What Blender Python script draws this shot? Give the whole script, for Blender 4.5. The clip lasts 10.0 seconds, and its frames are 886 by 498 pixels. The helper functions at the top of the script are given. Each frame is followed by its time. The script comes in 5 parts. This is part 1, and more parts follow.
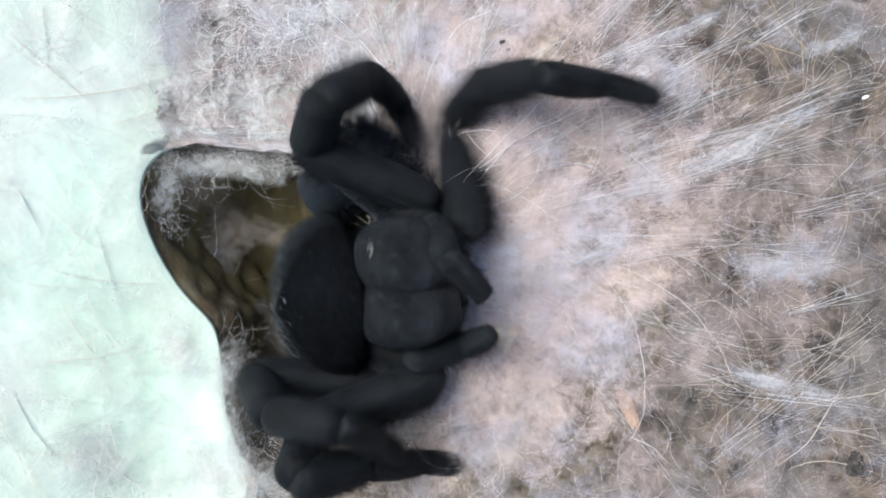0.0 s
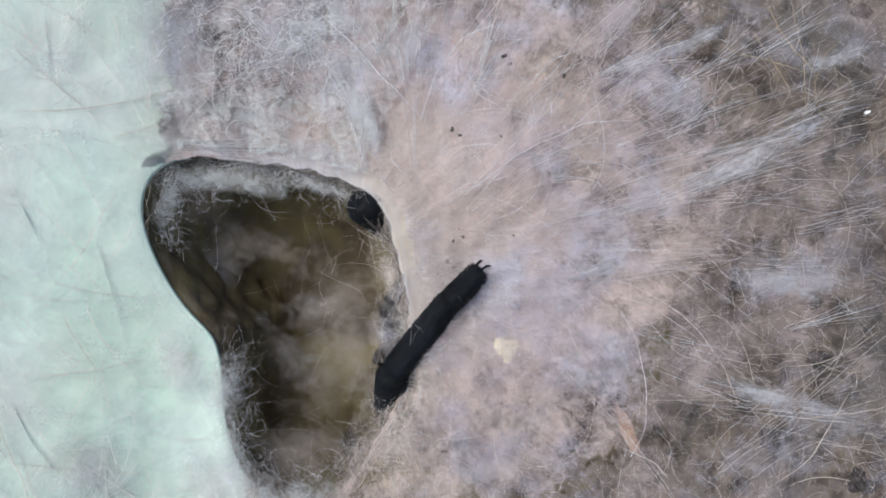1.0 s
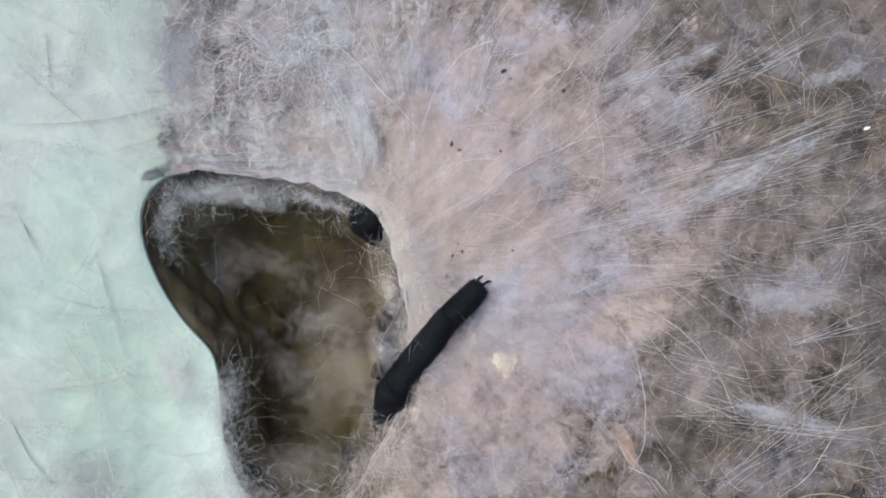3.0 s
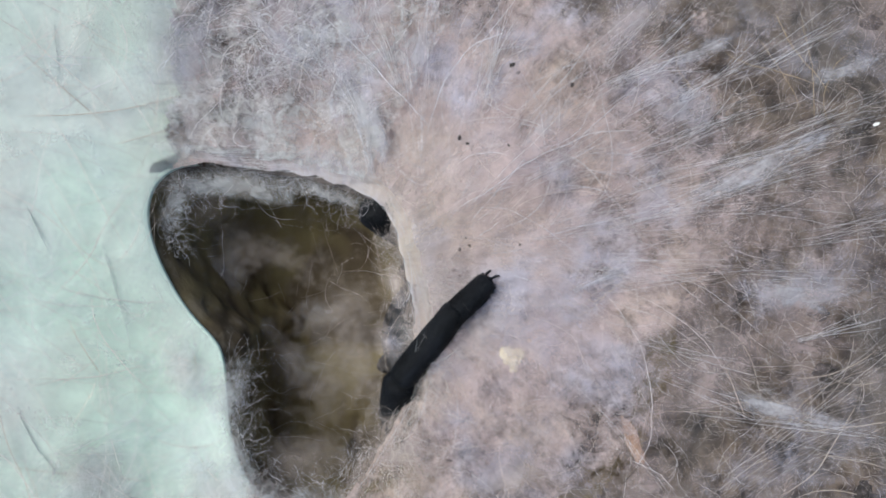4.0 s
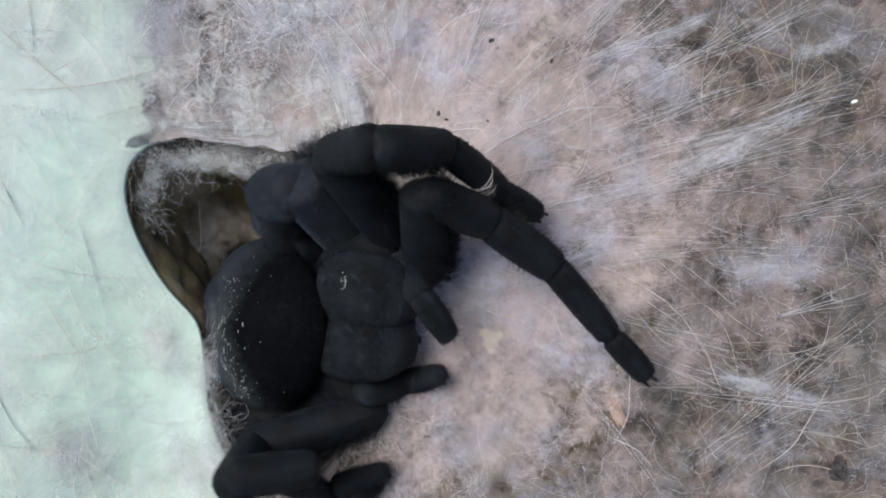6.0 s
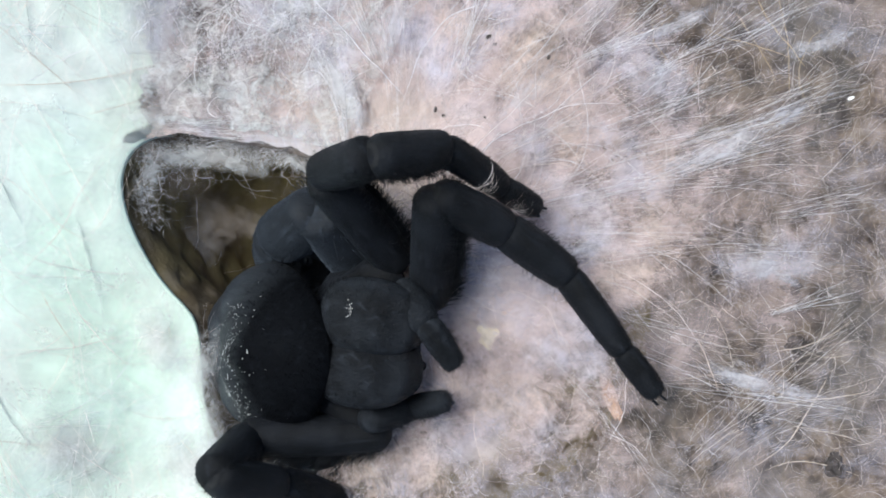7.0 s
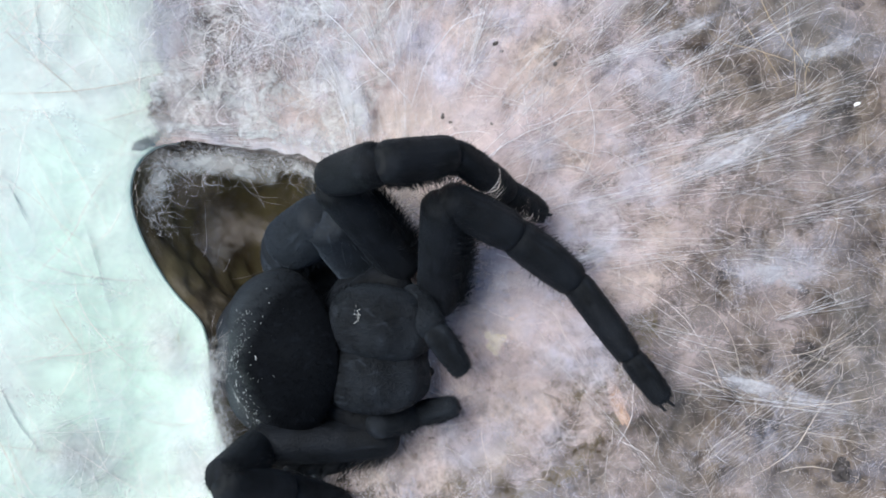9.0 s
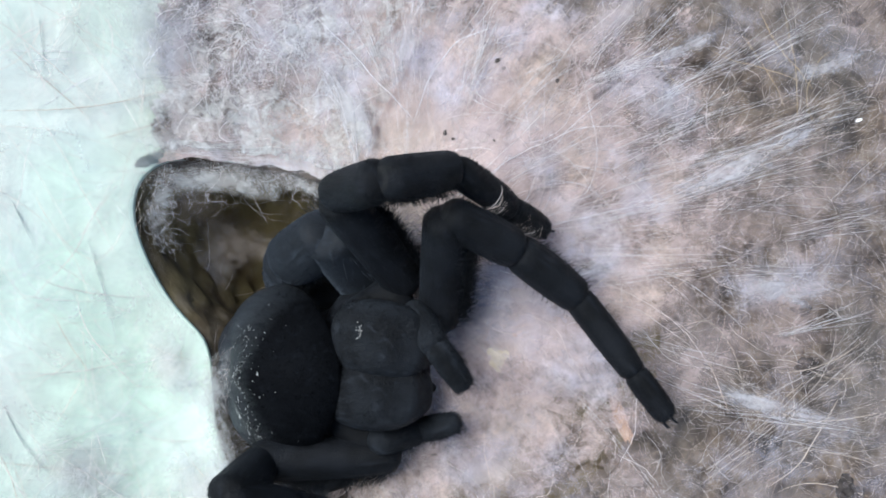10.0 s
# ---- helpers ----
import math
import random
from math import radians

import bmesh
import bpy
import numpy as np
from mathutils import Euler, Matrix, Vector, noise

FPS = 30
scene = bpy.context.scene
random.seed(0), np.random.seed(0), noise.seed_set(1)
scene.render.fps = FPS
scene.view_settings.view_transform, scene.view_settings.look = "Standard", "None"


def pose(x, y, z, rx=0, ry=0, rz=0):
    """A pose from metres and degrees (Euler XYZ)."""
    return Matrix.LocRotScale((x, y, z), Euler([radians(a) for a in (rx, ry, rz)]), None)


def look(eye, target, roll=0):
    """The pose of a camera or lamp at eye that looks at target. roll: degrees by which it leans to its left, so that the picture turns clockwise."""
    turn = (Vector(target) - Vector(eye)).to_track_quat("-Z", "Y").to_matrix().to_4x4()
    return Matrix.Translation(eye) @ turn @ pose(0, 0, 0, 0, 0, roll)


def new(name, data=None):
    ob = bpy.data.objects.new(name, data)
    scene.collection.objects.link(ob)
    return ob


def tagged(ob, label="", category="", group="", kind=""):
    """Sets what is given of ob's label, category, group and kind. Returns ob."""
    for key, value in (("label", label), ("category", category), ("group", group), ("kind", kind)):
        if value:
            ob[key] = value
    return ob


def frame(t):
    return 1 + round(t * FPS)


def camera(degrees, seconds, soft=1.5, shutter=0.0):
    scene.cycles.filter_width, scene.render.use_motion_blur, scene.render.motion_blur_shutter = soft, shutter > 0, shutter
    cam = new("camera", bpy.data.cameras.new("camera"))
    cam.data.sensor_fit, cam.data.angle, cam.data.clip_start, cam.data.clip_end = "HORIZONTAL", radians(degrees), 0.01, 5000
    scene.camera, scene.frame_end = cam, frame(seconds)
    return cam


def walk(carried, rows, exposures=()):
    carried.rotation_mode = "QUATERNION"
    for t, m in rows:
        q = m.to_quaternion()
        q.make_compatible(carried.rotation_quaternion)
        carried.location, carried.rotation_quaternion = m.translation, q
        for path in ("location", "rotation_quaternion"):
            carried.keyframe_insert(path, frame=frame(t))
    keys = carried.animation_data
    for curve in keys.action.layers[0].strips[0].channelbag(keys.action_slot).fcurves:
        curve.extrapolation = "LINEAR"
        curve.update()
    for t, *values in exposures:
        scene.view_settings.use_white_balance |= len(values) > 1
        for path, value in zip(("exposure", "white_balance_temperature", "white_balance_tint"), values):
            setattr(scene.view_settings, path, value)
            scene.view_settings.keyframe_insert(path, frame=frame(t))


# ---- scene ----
MM = 0.001


def mm(x, y, z, rx=0, ry=0, rz=0):
    """A pose from millimetres and degrees."""
    return pose(x * MM, y * MM, z * MM, rx, ry, rz)


# A hand-held close-up camera 63 mm above the web, looking down; it only sways.
cam = camera(40.0, 10.0, soft=1.7, shutter=0.6)
SWAY = [
    (0.0, -0.88, -0.40, -0.74, 63.46), (0.5, -0.43, -0.67, -0.81, 63.41), (1.0, -0.23, -0.34, -0.54, 63.37),
    (1.5, 0.07, -0.66, -0.47, 63.40), (2.0, 0.32, -1.05, -0.66, 63.46), (2.5, 1.14, -0.78, -0.48, 63.61),
    (3.0, 0.46, -0.38, -0.37, 63.30), (4.5, -0.00, -0.02, 0.12, 63.21), (5.0, -0.44, -0.31, 0.15, 63.15),
    (5.5, -0.78, -0.76, 0.04, 63.13), (7.0, -1.15, -1.19, 0.18, 63.19), (7.5, -1.31, -1.02, 0.17, 63.24),
    (8.0, -1.42, -0.89, 0.26, 63.29), (8.5, -1.26, -0.88, 0.17, 63.39), (9.0, -0.85, -0.84, 0.05, 63.42),
    (9.5, -0.48, -0.69, 0.05, 63.40), (10.0, -0.08, -0.72, 0.01, 63.47),
]
walk(cam, [(t, mm(0, 0, h, tilt, pan, roll)) for t, tilt, pan, roll, h in SWAY],
     exposures=[(0.0, 0.82, 6350, 3), (0.4, 0.46, 6350, 4), (0.9, 0.19, 6300, 5), (5.2, 0.16, 6300, 5), (5.7, 0.16, 6300, 5), (6.8, 0.72, 6300, 4), (8.2, 0.73, 6100, 4), (10.0, 0.67, 6100, 4)])

# ---- light: soft daylight from the upper left ----
SUN_ELEVATION, SUN_TURN = 60, 150
world = bpy.data.worlds.new("daylight")
scene.world = world
world.use_nodes = True
sky = world.node_tree.nodes.new("ShaderNodeTexSky")
sky.sky_type, sky.sun_disc = "NISHITA", False
sky.sun_elevation, sky.sun_rotation = radians(SUN_ELEVATION), radians(90 - SUN_TURN)
background = world.node_tree.nodes["Background"]
background.inputs["Strength"].default_value = 0.07
world.node_tree.links.new(sky.outputs["Color"], background.inputs["Color"])
sun = new("sun", bpy.data.lights.new("sun", "SUN"))
sun.data.energy, sun.data.angle, sun.data.color = 3.6, radians(35), (1.0, 0.97, 0.94)
sun_way = Vector((math.cos(radians(SUN_TURN)) * math.cos(radians(SUN_ELEVATION)),
                  math.sin(radians(SUN_TURN)) * math.cos(radians(SUN_ELEVATION)), math.sin(radians(SUN_ELEVATION))))
sun.matrix_world = look(sun_way * 2.0, (0, 0, 0))


# ---- materials ----
class Nodes:
    """A short way to write a node material."""

    def __init__(self, name):
        self.mat = bpy.data.materials.new(name)
        self.mat.use_nodes = True
        self.tree = self.mat.node_tree
        self.shader = self.tree.nodes["Principled BSDF"]
        self.out = self.tree.nodes["Material Output"]
        self.coord = self.add("ShaderNodeTexCoord").outputs["Object"]

    def add(self, kind, **values):
        node = self.tree.nodes.new(kind)
        for key, value in values.items():
            self.put(node.inputs[key.replace("_", " ")], value)
        return node

    def put(self, socket, value):
        if isinstance(value, bpy.types.NodeSocket):
            self.tree.links.new(value, socket)
        else:
            socket.default_value = value

    def noise(self, size, detail=4.0, rough=0.55, coord=None, warp=0.0):
        """Noise whose blotches are about size millimetres wide."""
        node = self.add("ShaderNodeTexNoise", Scale=1 / (size * MM), Detail=detail, Roughness=rough, Distortion=warp)
        self.put(node.inputs["Vector"], coord or self.coord)
        return node.outputs["Fac"]

    def ramp(self, value, *stops):
        node = self.add("ShaderNodeValToRGB", Fac=value)
        ramp = node.color_ramp
        while len(ramp.elements) < len(stops):
            ramp.elements.new(0.5)
        for element, (place, colour) in zip(ramp.elements, stops):
            element.position = place
            element.color = (*colour, 1) if isinstance(colour, tuple) else (colour, colour, colour, 1)
        return node.outputs["Color"]

    def mix(self, factor, a, b, blend="MIX"):
        node = self.add("ShaderNodeMix")
        node.data_type, node.blend_type = "RGBA", blend
        self.put(node.inputs["Factor"], factor)
        for socket, value in ((node.inputs[6], a), (node.inputs[7], b)):
            self.put(socket, (*value, 1) if isinstance(value, tuple) else value)
        return node.outputs[2]

    def maths(self, operation, a, b=0.0):
        node = self.add("ShaderNodeMath")
        node.operation, node.use_clamp = operation, True
        self.put(node.inputs[0], a)
        self.put(node.inputs[1], b)
        return node.outputs[0]

    def bump(self, height, depth, strength=0.6):
        return self.add("ShaderNodeBump", Height=height, Distance=depth * MM, Strength=strength).outputs["Normal"]

    def done(self, colour, roughness, normal=None, specular=0.5):
        self.put(self.shader.inputs["Base Color"], colour)
        self.put(self.shader.inputs["Roughness"], roughness)
        self.put(self.shader.inputs["Specular IOR Level"], specular)
        if normal:
            self.put(self.shader.inputs["Normal"], normal)
        return self.mat


def soil_material():
    n = Nodes("soil")
    big, mid, fine = n.noise(6), n.noise(1.4, 6, 0.65), n.noise(0.25, 5, 0.7)
    colour = n.ramp(mid, (0.3, (0.028, 0.022, 0.021)), (0.45, (0.1, 0.078, 0.066)), (0.58, (0.2, 0.155, 0.125)), (0.75, (0.28, 0.24, 0.21)))
    colour = n.mix(n.ramp(big, (0.42, 0.0), (0.62, 0.6)), colour, (0.17, 0.155, 0.15))
    return n.done(colour, 0.95, n.bump(n.mix(0.5, mid, fine), 0.5, 0.9), 0.2)


def burrow_material():
    n = Nodes("burrow_soil")
    big, mid, fine = n.noise(4.5, 2, 0.5, None, 0.6), n.noise(1.1, 5, 0.6), n.noise(0.3, 5, 0.7)
    colour = n.ramp(big, (0.4, (0.085, 0.064, 0.04)), (0.5, (0.16, 0.127, 0.066)), (0.6, (0.2, 0.163, 0.08)))
    colour = n.mix(n.ramp(mid, (0.5, 0.0), (0.72, 0.6)), colour, (0.22, 0.185, 0.145))
    return n.done(colour, 0.9, n.bump(n.mix(0.4, mid, fine), 0.3, 0.5), 0.25)


def wall_material():
    n = Nodes("pale_plastic")
    lean = n.add("ShaderNodeMapping", Vector=n.coord, Rotation=(0, 0, radians(18)), Scale=(1.0, 0.35, 1.0)).outputs[0]
    big, mid, crease = n.noise(11, 2), n.noise(2.2, 5, 0.6), n.noise(3.0, 3, 0.55, lean, 0.8)
    colour = n.ramp(big, (0.38, (0.64, 0.8, 0.68)), (0.5, (0.71, 0.84, 0.74)), (0.62, (0.78, 0.86, 0.8)))
    colour = n.mix(n.ramp(mid, (0.5, 0.0), (0.75, 0.3)), colour, (0.72, 0.7, 0.66))
    colour = n.mix(n.ramp(crease, (0.3, 0.2), (0.4, 0.0)), colour, (0.5, 0.58, 0.52))
    return n.done(colour, n.ramp(crease, (0.5, 0.6), (0.7, 0.3)), n.bump(n.mix(0.35, mid, crease), 0.35, 0.4), 0.5)


def silk_material(name, colours, low, high, most, streak=0.5, thin=0.0, seed=0.0, size=1.0, patch=False, sink=0.0):
    """Woven silk: a thin cloth with holes, drawn out along the threads by the mesh's own coordinates.
    streak: how much it follows the threads; thin: how much it thins out away from the burrow; patch: it thins out towards the mesh's borders; sink: it thins out with depth."""
    n = Nodes(name)
    place = n.add("ShaderNodeVectorMath")
    place.operation = "ADD"
    n.put(place.inputs[0], n.coord)
    n.put(place.inputs[1], (seed * MM * 31, seed * MM * 17, seed * MM * 5))
    place = place.outputs[0]
    cloud, wool, grit = n.noise(4.2 * size, 5, 0.62, place, 0.5), n.noise(1.0 * size, 6, 0.66, place, 1.2), n.noise(0.22, 4, 0.75, place)
    thick = n.maths("ADD", n.maths("MULTIPLY", cloud, 0.55), n.maths("MULTIPLY", wool, 0.45))
    weave = wool
    if streak:
        along = n.add("ShaderNodeVectorMath")
        along.operation = "ADD"
        n.put(along.inputs[0], n.add("ShaderNodeTexCoord").outputs["UV"])
        n.put(along.inputs[1], (seed * MM * 13, seed * MM * 7, 0))
        weave = n.noise(0.75 * size, 7, 0.68, along.outputs[0], 0.35)
        thick = n.maths("ADD", n.maths("MULTIPLY", thick, 1 - streak), n.maths("MULTIPLY", weave, streak))
    thick = n.maths("ADD", n.maths("MULTIPLY", thick, 0.88), n.maths("MULTIPLY", grit, 0.12))
    if thin:
        away = n.add("ShaderNodeVectorMath")
        away.operation = "DISTANCE"
        n.put(away.inputs[0], n.coord)
        n.put(away.inputs[1], (-1 * MM, 1 * MM, 0))
        away = n.maths("MULTIPLY", n.maths("MULTIPLY", away.outputs["Value"], 1 / (26 * MM)), thin)
        thick = n.maths("SUBTRACT", n.maths("ADD", thick, thin * 0.4), away)
        # loosely woven: the tuft above the mouth and the margin over open soil
        for place_x, place_y, reach, share in ((-9.5, 10.0, 6, 0.22), (19.0, -9.0, 10, 0.42)):
            loose = n.add("ShaderNodeVectorMath")
            loose.operation = "DISTANCE"
            n.put(loose.inputs[0], n.coord)
            n.put(loose.inputs[1], (place_x * MM, place_y * MM, 0.0))
            near = n.maths("SUBTRACT", 1.0, n.maths("MULTIPLY", loose.outputs["Value"], 1 / (reach * MM)))
            thick = n.maths("SUBTRACT", thick, n.maths("MULTIPLY", near, thin * share))
    if sink:
        deep = n.maths("MULTIPLY", n.add("ShaderNodeSeparateXYZ", Vector=n.coord).outputs["Z"], -sink / (5 * MM))
        thick = n.maths("SUBTRACT", thick, deep)
    if patch:
        spot = n.add("ShaderNodeVectorMath")
        spot.operation = "DISTANCE"
        n.put(spot.inputs[0], n.add("ShaderNodeTexCoord").outputs["UV"])
        n.put(spot.inputs[1], (0, 0, 0))
        spot = n.maths("MULTIPLY", spot.outputs["Value"], 0.42 / MM)
        thick = n.maths("SUBTRACT", n.maths("ADD", thick, 0.19), spot)
    cover = n.ramp(thick, (low, 0.0), (high, most))
    colour = n.ramp(n.noise(5.5, 3, 0.5, place), (0.36, colours[0]), (0.5, colours[1]), (0.62, colours[2]))
    colour = n.mix(n.ramp(weave, (0.38, 0.35), (0.6, 0.0)), colour, (0.5, 0.41, 0.37))
    if thin > 0.1:
        mouth = n.add("ShaderNodeVectorMath")
        mouth.operation = "DISTANCE"
        n.put(mouth.inputs[0], n.coord)
        n.put(mouth.inputs[1], (-2.5 * MM, 0.5 * MM, 0.5 * MM))
        cream = n.maths("SUBTRACT", 1.0, n.maths("MULTIPLY", mouth.outputs["Value"], 1 / (9 * MM)))
        colour = n.mix(n.maths("MULTIPLY", cream, n.ramp(wool, (0.35, 0.55), (0.6, 1.0))), colour, (0.8, 0.7, 0.6))
    normal = n.bump(n.mix(0.5, weave, grit), 0.3, 0.8)
    face = n.add("ShaderNodeBsdfDiffuse", Color=colour, Normal=normal)
    back = n.add("ShaderNodeBsdfTranslucent", Color=colour, Normal=normal)
    cloth = n.add("ShaderNodeMixShader", Fac=0.3)
    gap = n.add("ShaderNodeMixShader", Fac=cover)
    n.put(cloth.inputs[1], face.outputs[0])
    n.put(cloth.inputs[2], back.outputs[0])
    n.put(gap.inputs[1], n.add("ShaderNodeBsdfTransparent").outputs[0])
    n.put(gap.inputs[2], cloth.outputs[0])
    n.put(n.out.inputs["Surface"], gap.outputs[0])
    return n.mat


def thread_material(name, *colours):
    n = Nodes(name)
    chance = n.add("ShaderNodeNewGeometry").outputs["Random Per Island"]
    steps = [(0.05 + 0.9 * i / max(1, len(colours) - 1), c) for i, c in enumerate(colours)]
    colour = n.mix(n.ramp(n.noise(0.9), (0.35, 0.35), (0.6, 0.0)), n.ramp(chance, *steps), (0.5, 0.45, 0.42))
    n.put(n.shader.inputs["Sheen Weight"], 0.2)
    return n.done(colour, 0.6, None, 0.4)


def cuticle_material(name, colour, tint, roughness, specular, relief=0.16, sheen=0.0, bare=None):
    """Black spider skin under short hair: fine streaks along the part and fuzz. bare: roughness and gloss of the
    hairless rear, whose sheen is also painted in as lighter blue-grey.
    """
    n = Nodes(name)
    along = n.add("ShaderNodeMapping", Vector=n.coord, Scale=(0.22, 1.0, 1.0)).outputs[0]
    big, streak, fine = n.noise(1.8, 4), n.noise(0.5, 5, 0.65, along, 0.3), n.noise(0.12, 5, 0.75)
    skin = n.mix(n.ramp(big, (0.4, 0.0), (0.65, 1.0)), colour, tint)
    skin = n.mix(n.ramp(streak, (0.55, 0.0), (0.72, 0.55)), skin, tuple(2.8 * c for c in tint))
    skin = n.mix(n.ramp(fine, (0.55, 0.0), (0.75, 0.4)), skin, tuple(2.0 * c for c in tint))
    n.put(n.shader.inputs["Sheen Weight"], sheen)
    n.put(n.shader.inputs["Sheen Roughness"], 0.35)
    n.put(n.shader.inputs["Sheen Tint"], (0.55, 0.68, 0.9, 1))
    rough = n.ramp(n.mix(0.5, fine, streak), (0.35, roughness - 0.08), (0.65, min(1.0, roughness + 0.3)))
    if bare:
        shift = n.add("ShaderNodeMapRange", Value=n.add("ShaderNodeSeparateXYZ", Vector=n.coord).outputs["X"])
        n.put(shift.inputs["From Min"], -0.8 * MM)
        n.put(shift.inputs["From Max"], 2.6 * MM)
        hairy = n.maths("ADD", shift.outputs[0], n.maths("MULTIPLY", n.ramp(streak, (0.5, 0.0), (0.7, 1.0)), 0.25))
        rough = n.mix(hairy, (bare[0],) * 3, rough)
        # greyer bare skin, its blue-grey also painting in light from the left
        skin = n.mix(hairy, (0.019, 0.0235, 0.031), skin)
        specular = n.maths("ADD", n.maths("MULTIPLY", hairy, specular), n.maths("MULTIPLY", n.maths("SUBTRACT", 1.0, hairy), bare[1]))
    return n.done(skin, rough, n.bump(n.mix(0.55, streak, fine), relief, 1.0), specular)


def plain_material(name, a, b, size=0.8, roughness=0.8):
    n = Nodes(name)
    grain = n.noise(size, 5, 0.65)
    return n.done(n.ramp(grain, (0.35, a), (0.65, b)), roughness, n.bump(grain, size * 0.15, 0.6), 0.3)


SOIL, BURROW, WALL = soil_material(), burrow_material(), wall_material()
PINK, BLUE, WARM = (0.71, 0.575, 0.57), (0.705, 0.68, 0.8), (0.76, 0.61, 0.535)
SHEET = silk_material("silk_sheet", (WARM, PINK, BLUE), 0.37, 0.54, 0.97, 0.2, 0.43, 0.0, 0.9)
MIST = silk_material("silk_mist", (PINK, PINK, BLUE), 0.43, 0.64, 0.71, 0.24, 0.05, 5.0, 1.9)
FRINGE = silk_material("silk_fringe", ((0.62, 0.64, 0.66), (0.66, 0.68, 0.7), (0.6, 0.6, 0.6)), 0.49, 0.7, 0.6, 0.0, 0.0, 9.0, 0.8, True)
WOOL = silk_material("silk_wool", ((0.68, 0.72, 0.72), (0.76, 0.78, 0.8), (0.72, 0.71, 0.7)), 0.43, 0.6, 0.88, 0.0, 0.0, 11.0, 0.7)
FILM = silk_material("silk_film", ((0.76, 0.72, 0.7), (0.74, 0.74, 0.73), (0.73, 0.75, 0.79)), 0.4, 0.68, 0.55, 0.0, 0.0, 3.0, 2.4)
# the lining's silk colours are darkened to paint in the burrow mouth's shade
SHADED_LINING = silk_material("shaded_silk_lining", ((0.5, 0.42, 0.36), (0.56, 0.47, 0.42), (0.6, 0.53, 0.5)), 0.36, 0.62, 0.75, 0.0, 0.0, 13.0, 1.0, sink=0.3)
COBWEB = silk_material("silk_cobweb", ((0.46, 0.4, 0.36), (0.52, 0.46, 0.44), (0.58, 0.56, 0.58)), 0.45, 0.76, 0.46, 0.0, 0.0, 7.0, 1.0, True)
SOFT_EDGE = silk_material("silk_edge", ((0.78, 0.79, 0.81), (0.8, 0.8, 0.8), (0.78, 0.78, 0.82)), 0.41, 0.68, 0.8, 0.0, 0.0, 15.0, 2.4, True)
PINK_WISP = silk_material("silk_wisp", (PINK, (0.78, 0.68, 0.64), BLUE), 0.42, 0.7, 0.6, 0.0, 0.0, 17.0, 1.3, True)
STRAND = silk_material("silk_strand", ((0.74, 0.75, 0.85), (0.79, 0.79, 0.87), (0.75, 0.72, 0.78)), 0.46, 0.72, 0.7, 0.4, 0.0, 19.0, 0.4, True)
THREAD = thread_material("silk_thread", (0.8, 0.68, 0.62), (0.78, 0.69, 0.68), (0.82, 0.8, 0.86), (0.7, 0.56, 0.49))
WHITE_THREAD = thread_material("white_silk_thread", (0.8, 0.79, 0.84), (0.83, 0.84, 0.9), (0.82, 0.77, 0.76))
CREAM_THREAD = thread_material("cream_silk_thread", (0.82, 0.72, 0.63), (0.84, 0.78, 0.72), (0.83, 0.8, 0.8))
PALE_THREAD = thread_material("pale_silk_thread", (0.76, 0.66, 0.6), (0.7, 0.58, 0.48), (0.8, 0.77, 0.8), (0.62, 0.5, 0.4))
TAN_THREAD = thread_material("tan_silk_thread", (0.52, 0.43, 0.34), (0.6, 0.5, 0.41), (0.42, 0.33, 0.25))
BLACK = cuticle_material("black_cuticle", (0.0026, 0.003, 0.004), (0.0036, 0.0042, 0.0056), 0.7, 0.03, 0.05, 0.0, (0.44, 0.5))
BLACK_MATT = cuticle_material("matt_black_cuticle", (0.0024, 0.0028, 0.0038), (0.0072, 0.0084, 0.0114), 0.46, 0.15, 0.12, 0.025)
# leg skin lightened to stand in for reflected sky
REAR_LEG = cuticle_material("sky_grey_cuticle", (0.0085, 0.0104, 0.0138), (0.0135, 0.0168, 0.0226), 0.6, 0.16, 0.05, 0.1)
JAW = cuticle_material("jaw_skin", (0.0042, 0.0048, 0.0062), (0.0125, 0.0147, 0.019), 0.45, 0.16, 0.2, 0.03)
HAIR = cuticle_material("black_hair", (0.0025, 0.0028, 0.0034), (0.0045, 0.005, 0.0062), 0.7, 0.05)
JOINT = cuticle_material("joint_skin", (0.0075, 0.008, 0.0092), (0.015, 0.0155, 0.0175), 0.6, 0.2)
STRAW = plain_material("straw", (0.36, 0.26, 0.15), (0.54, 0.42, 0.28), 0.5)
BARK = plain_material("orange_bark", (0.36, 0.21, 0.13), (0.5, 0.34, 0.25), 0.5)
STRAND_END_WHITE = plain_material("bright_strand_end", (0.78, 0.76, 0.74), (0.88, 0.87, 0.86), 0.3)
DUST_PALE = plain_material("grey_dust", (0.5, 0.51, 0.52), (0.74, 0.75, 0.76), 0.3)
DUST = plain_material("pale_dust", (0.2, 0.195, 0.19), (0.36, 0.36, 0.36), 0.3)
YELLOW = plain_material("yellow_flake", (0.7, 0.6, 0.42), (0.78, 0.7, 0.54), 0.6)
GREY = plain_material("grey_fibre", (0.36, 0.43, 0.42), (0.5, 0.57, 0.55), 0.6)
ABDOMEN = cuticle_material("abdomen_skin", (0.008, 0.0092, 0.011), (0.014, 0.0165, 0.021), 0.6, 0.15, 0.05, 0.12)
DARK = plain_material("dark_crumb", (0.02, 0.017, 0.016), (0.06, 0.05, 0.047), 0.3)


# ---- mesh helpers; all lengths in millimetres ----
rng = np.random.default_rng(7)


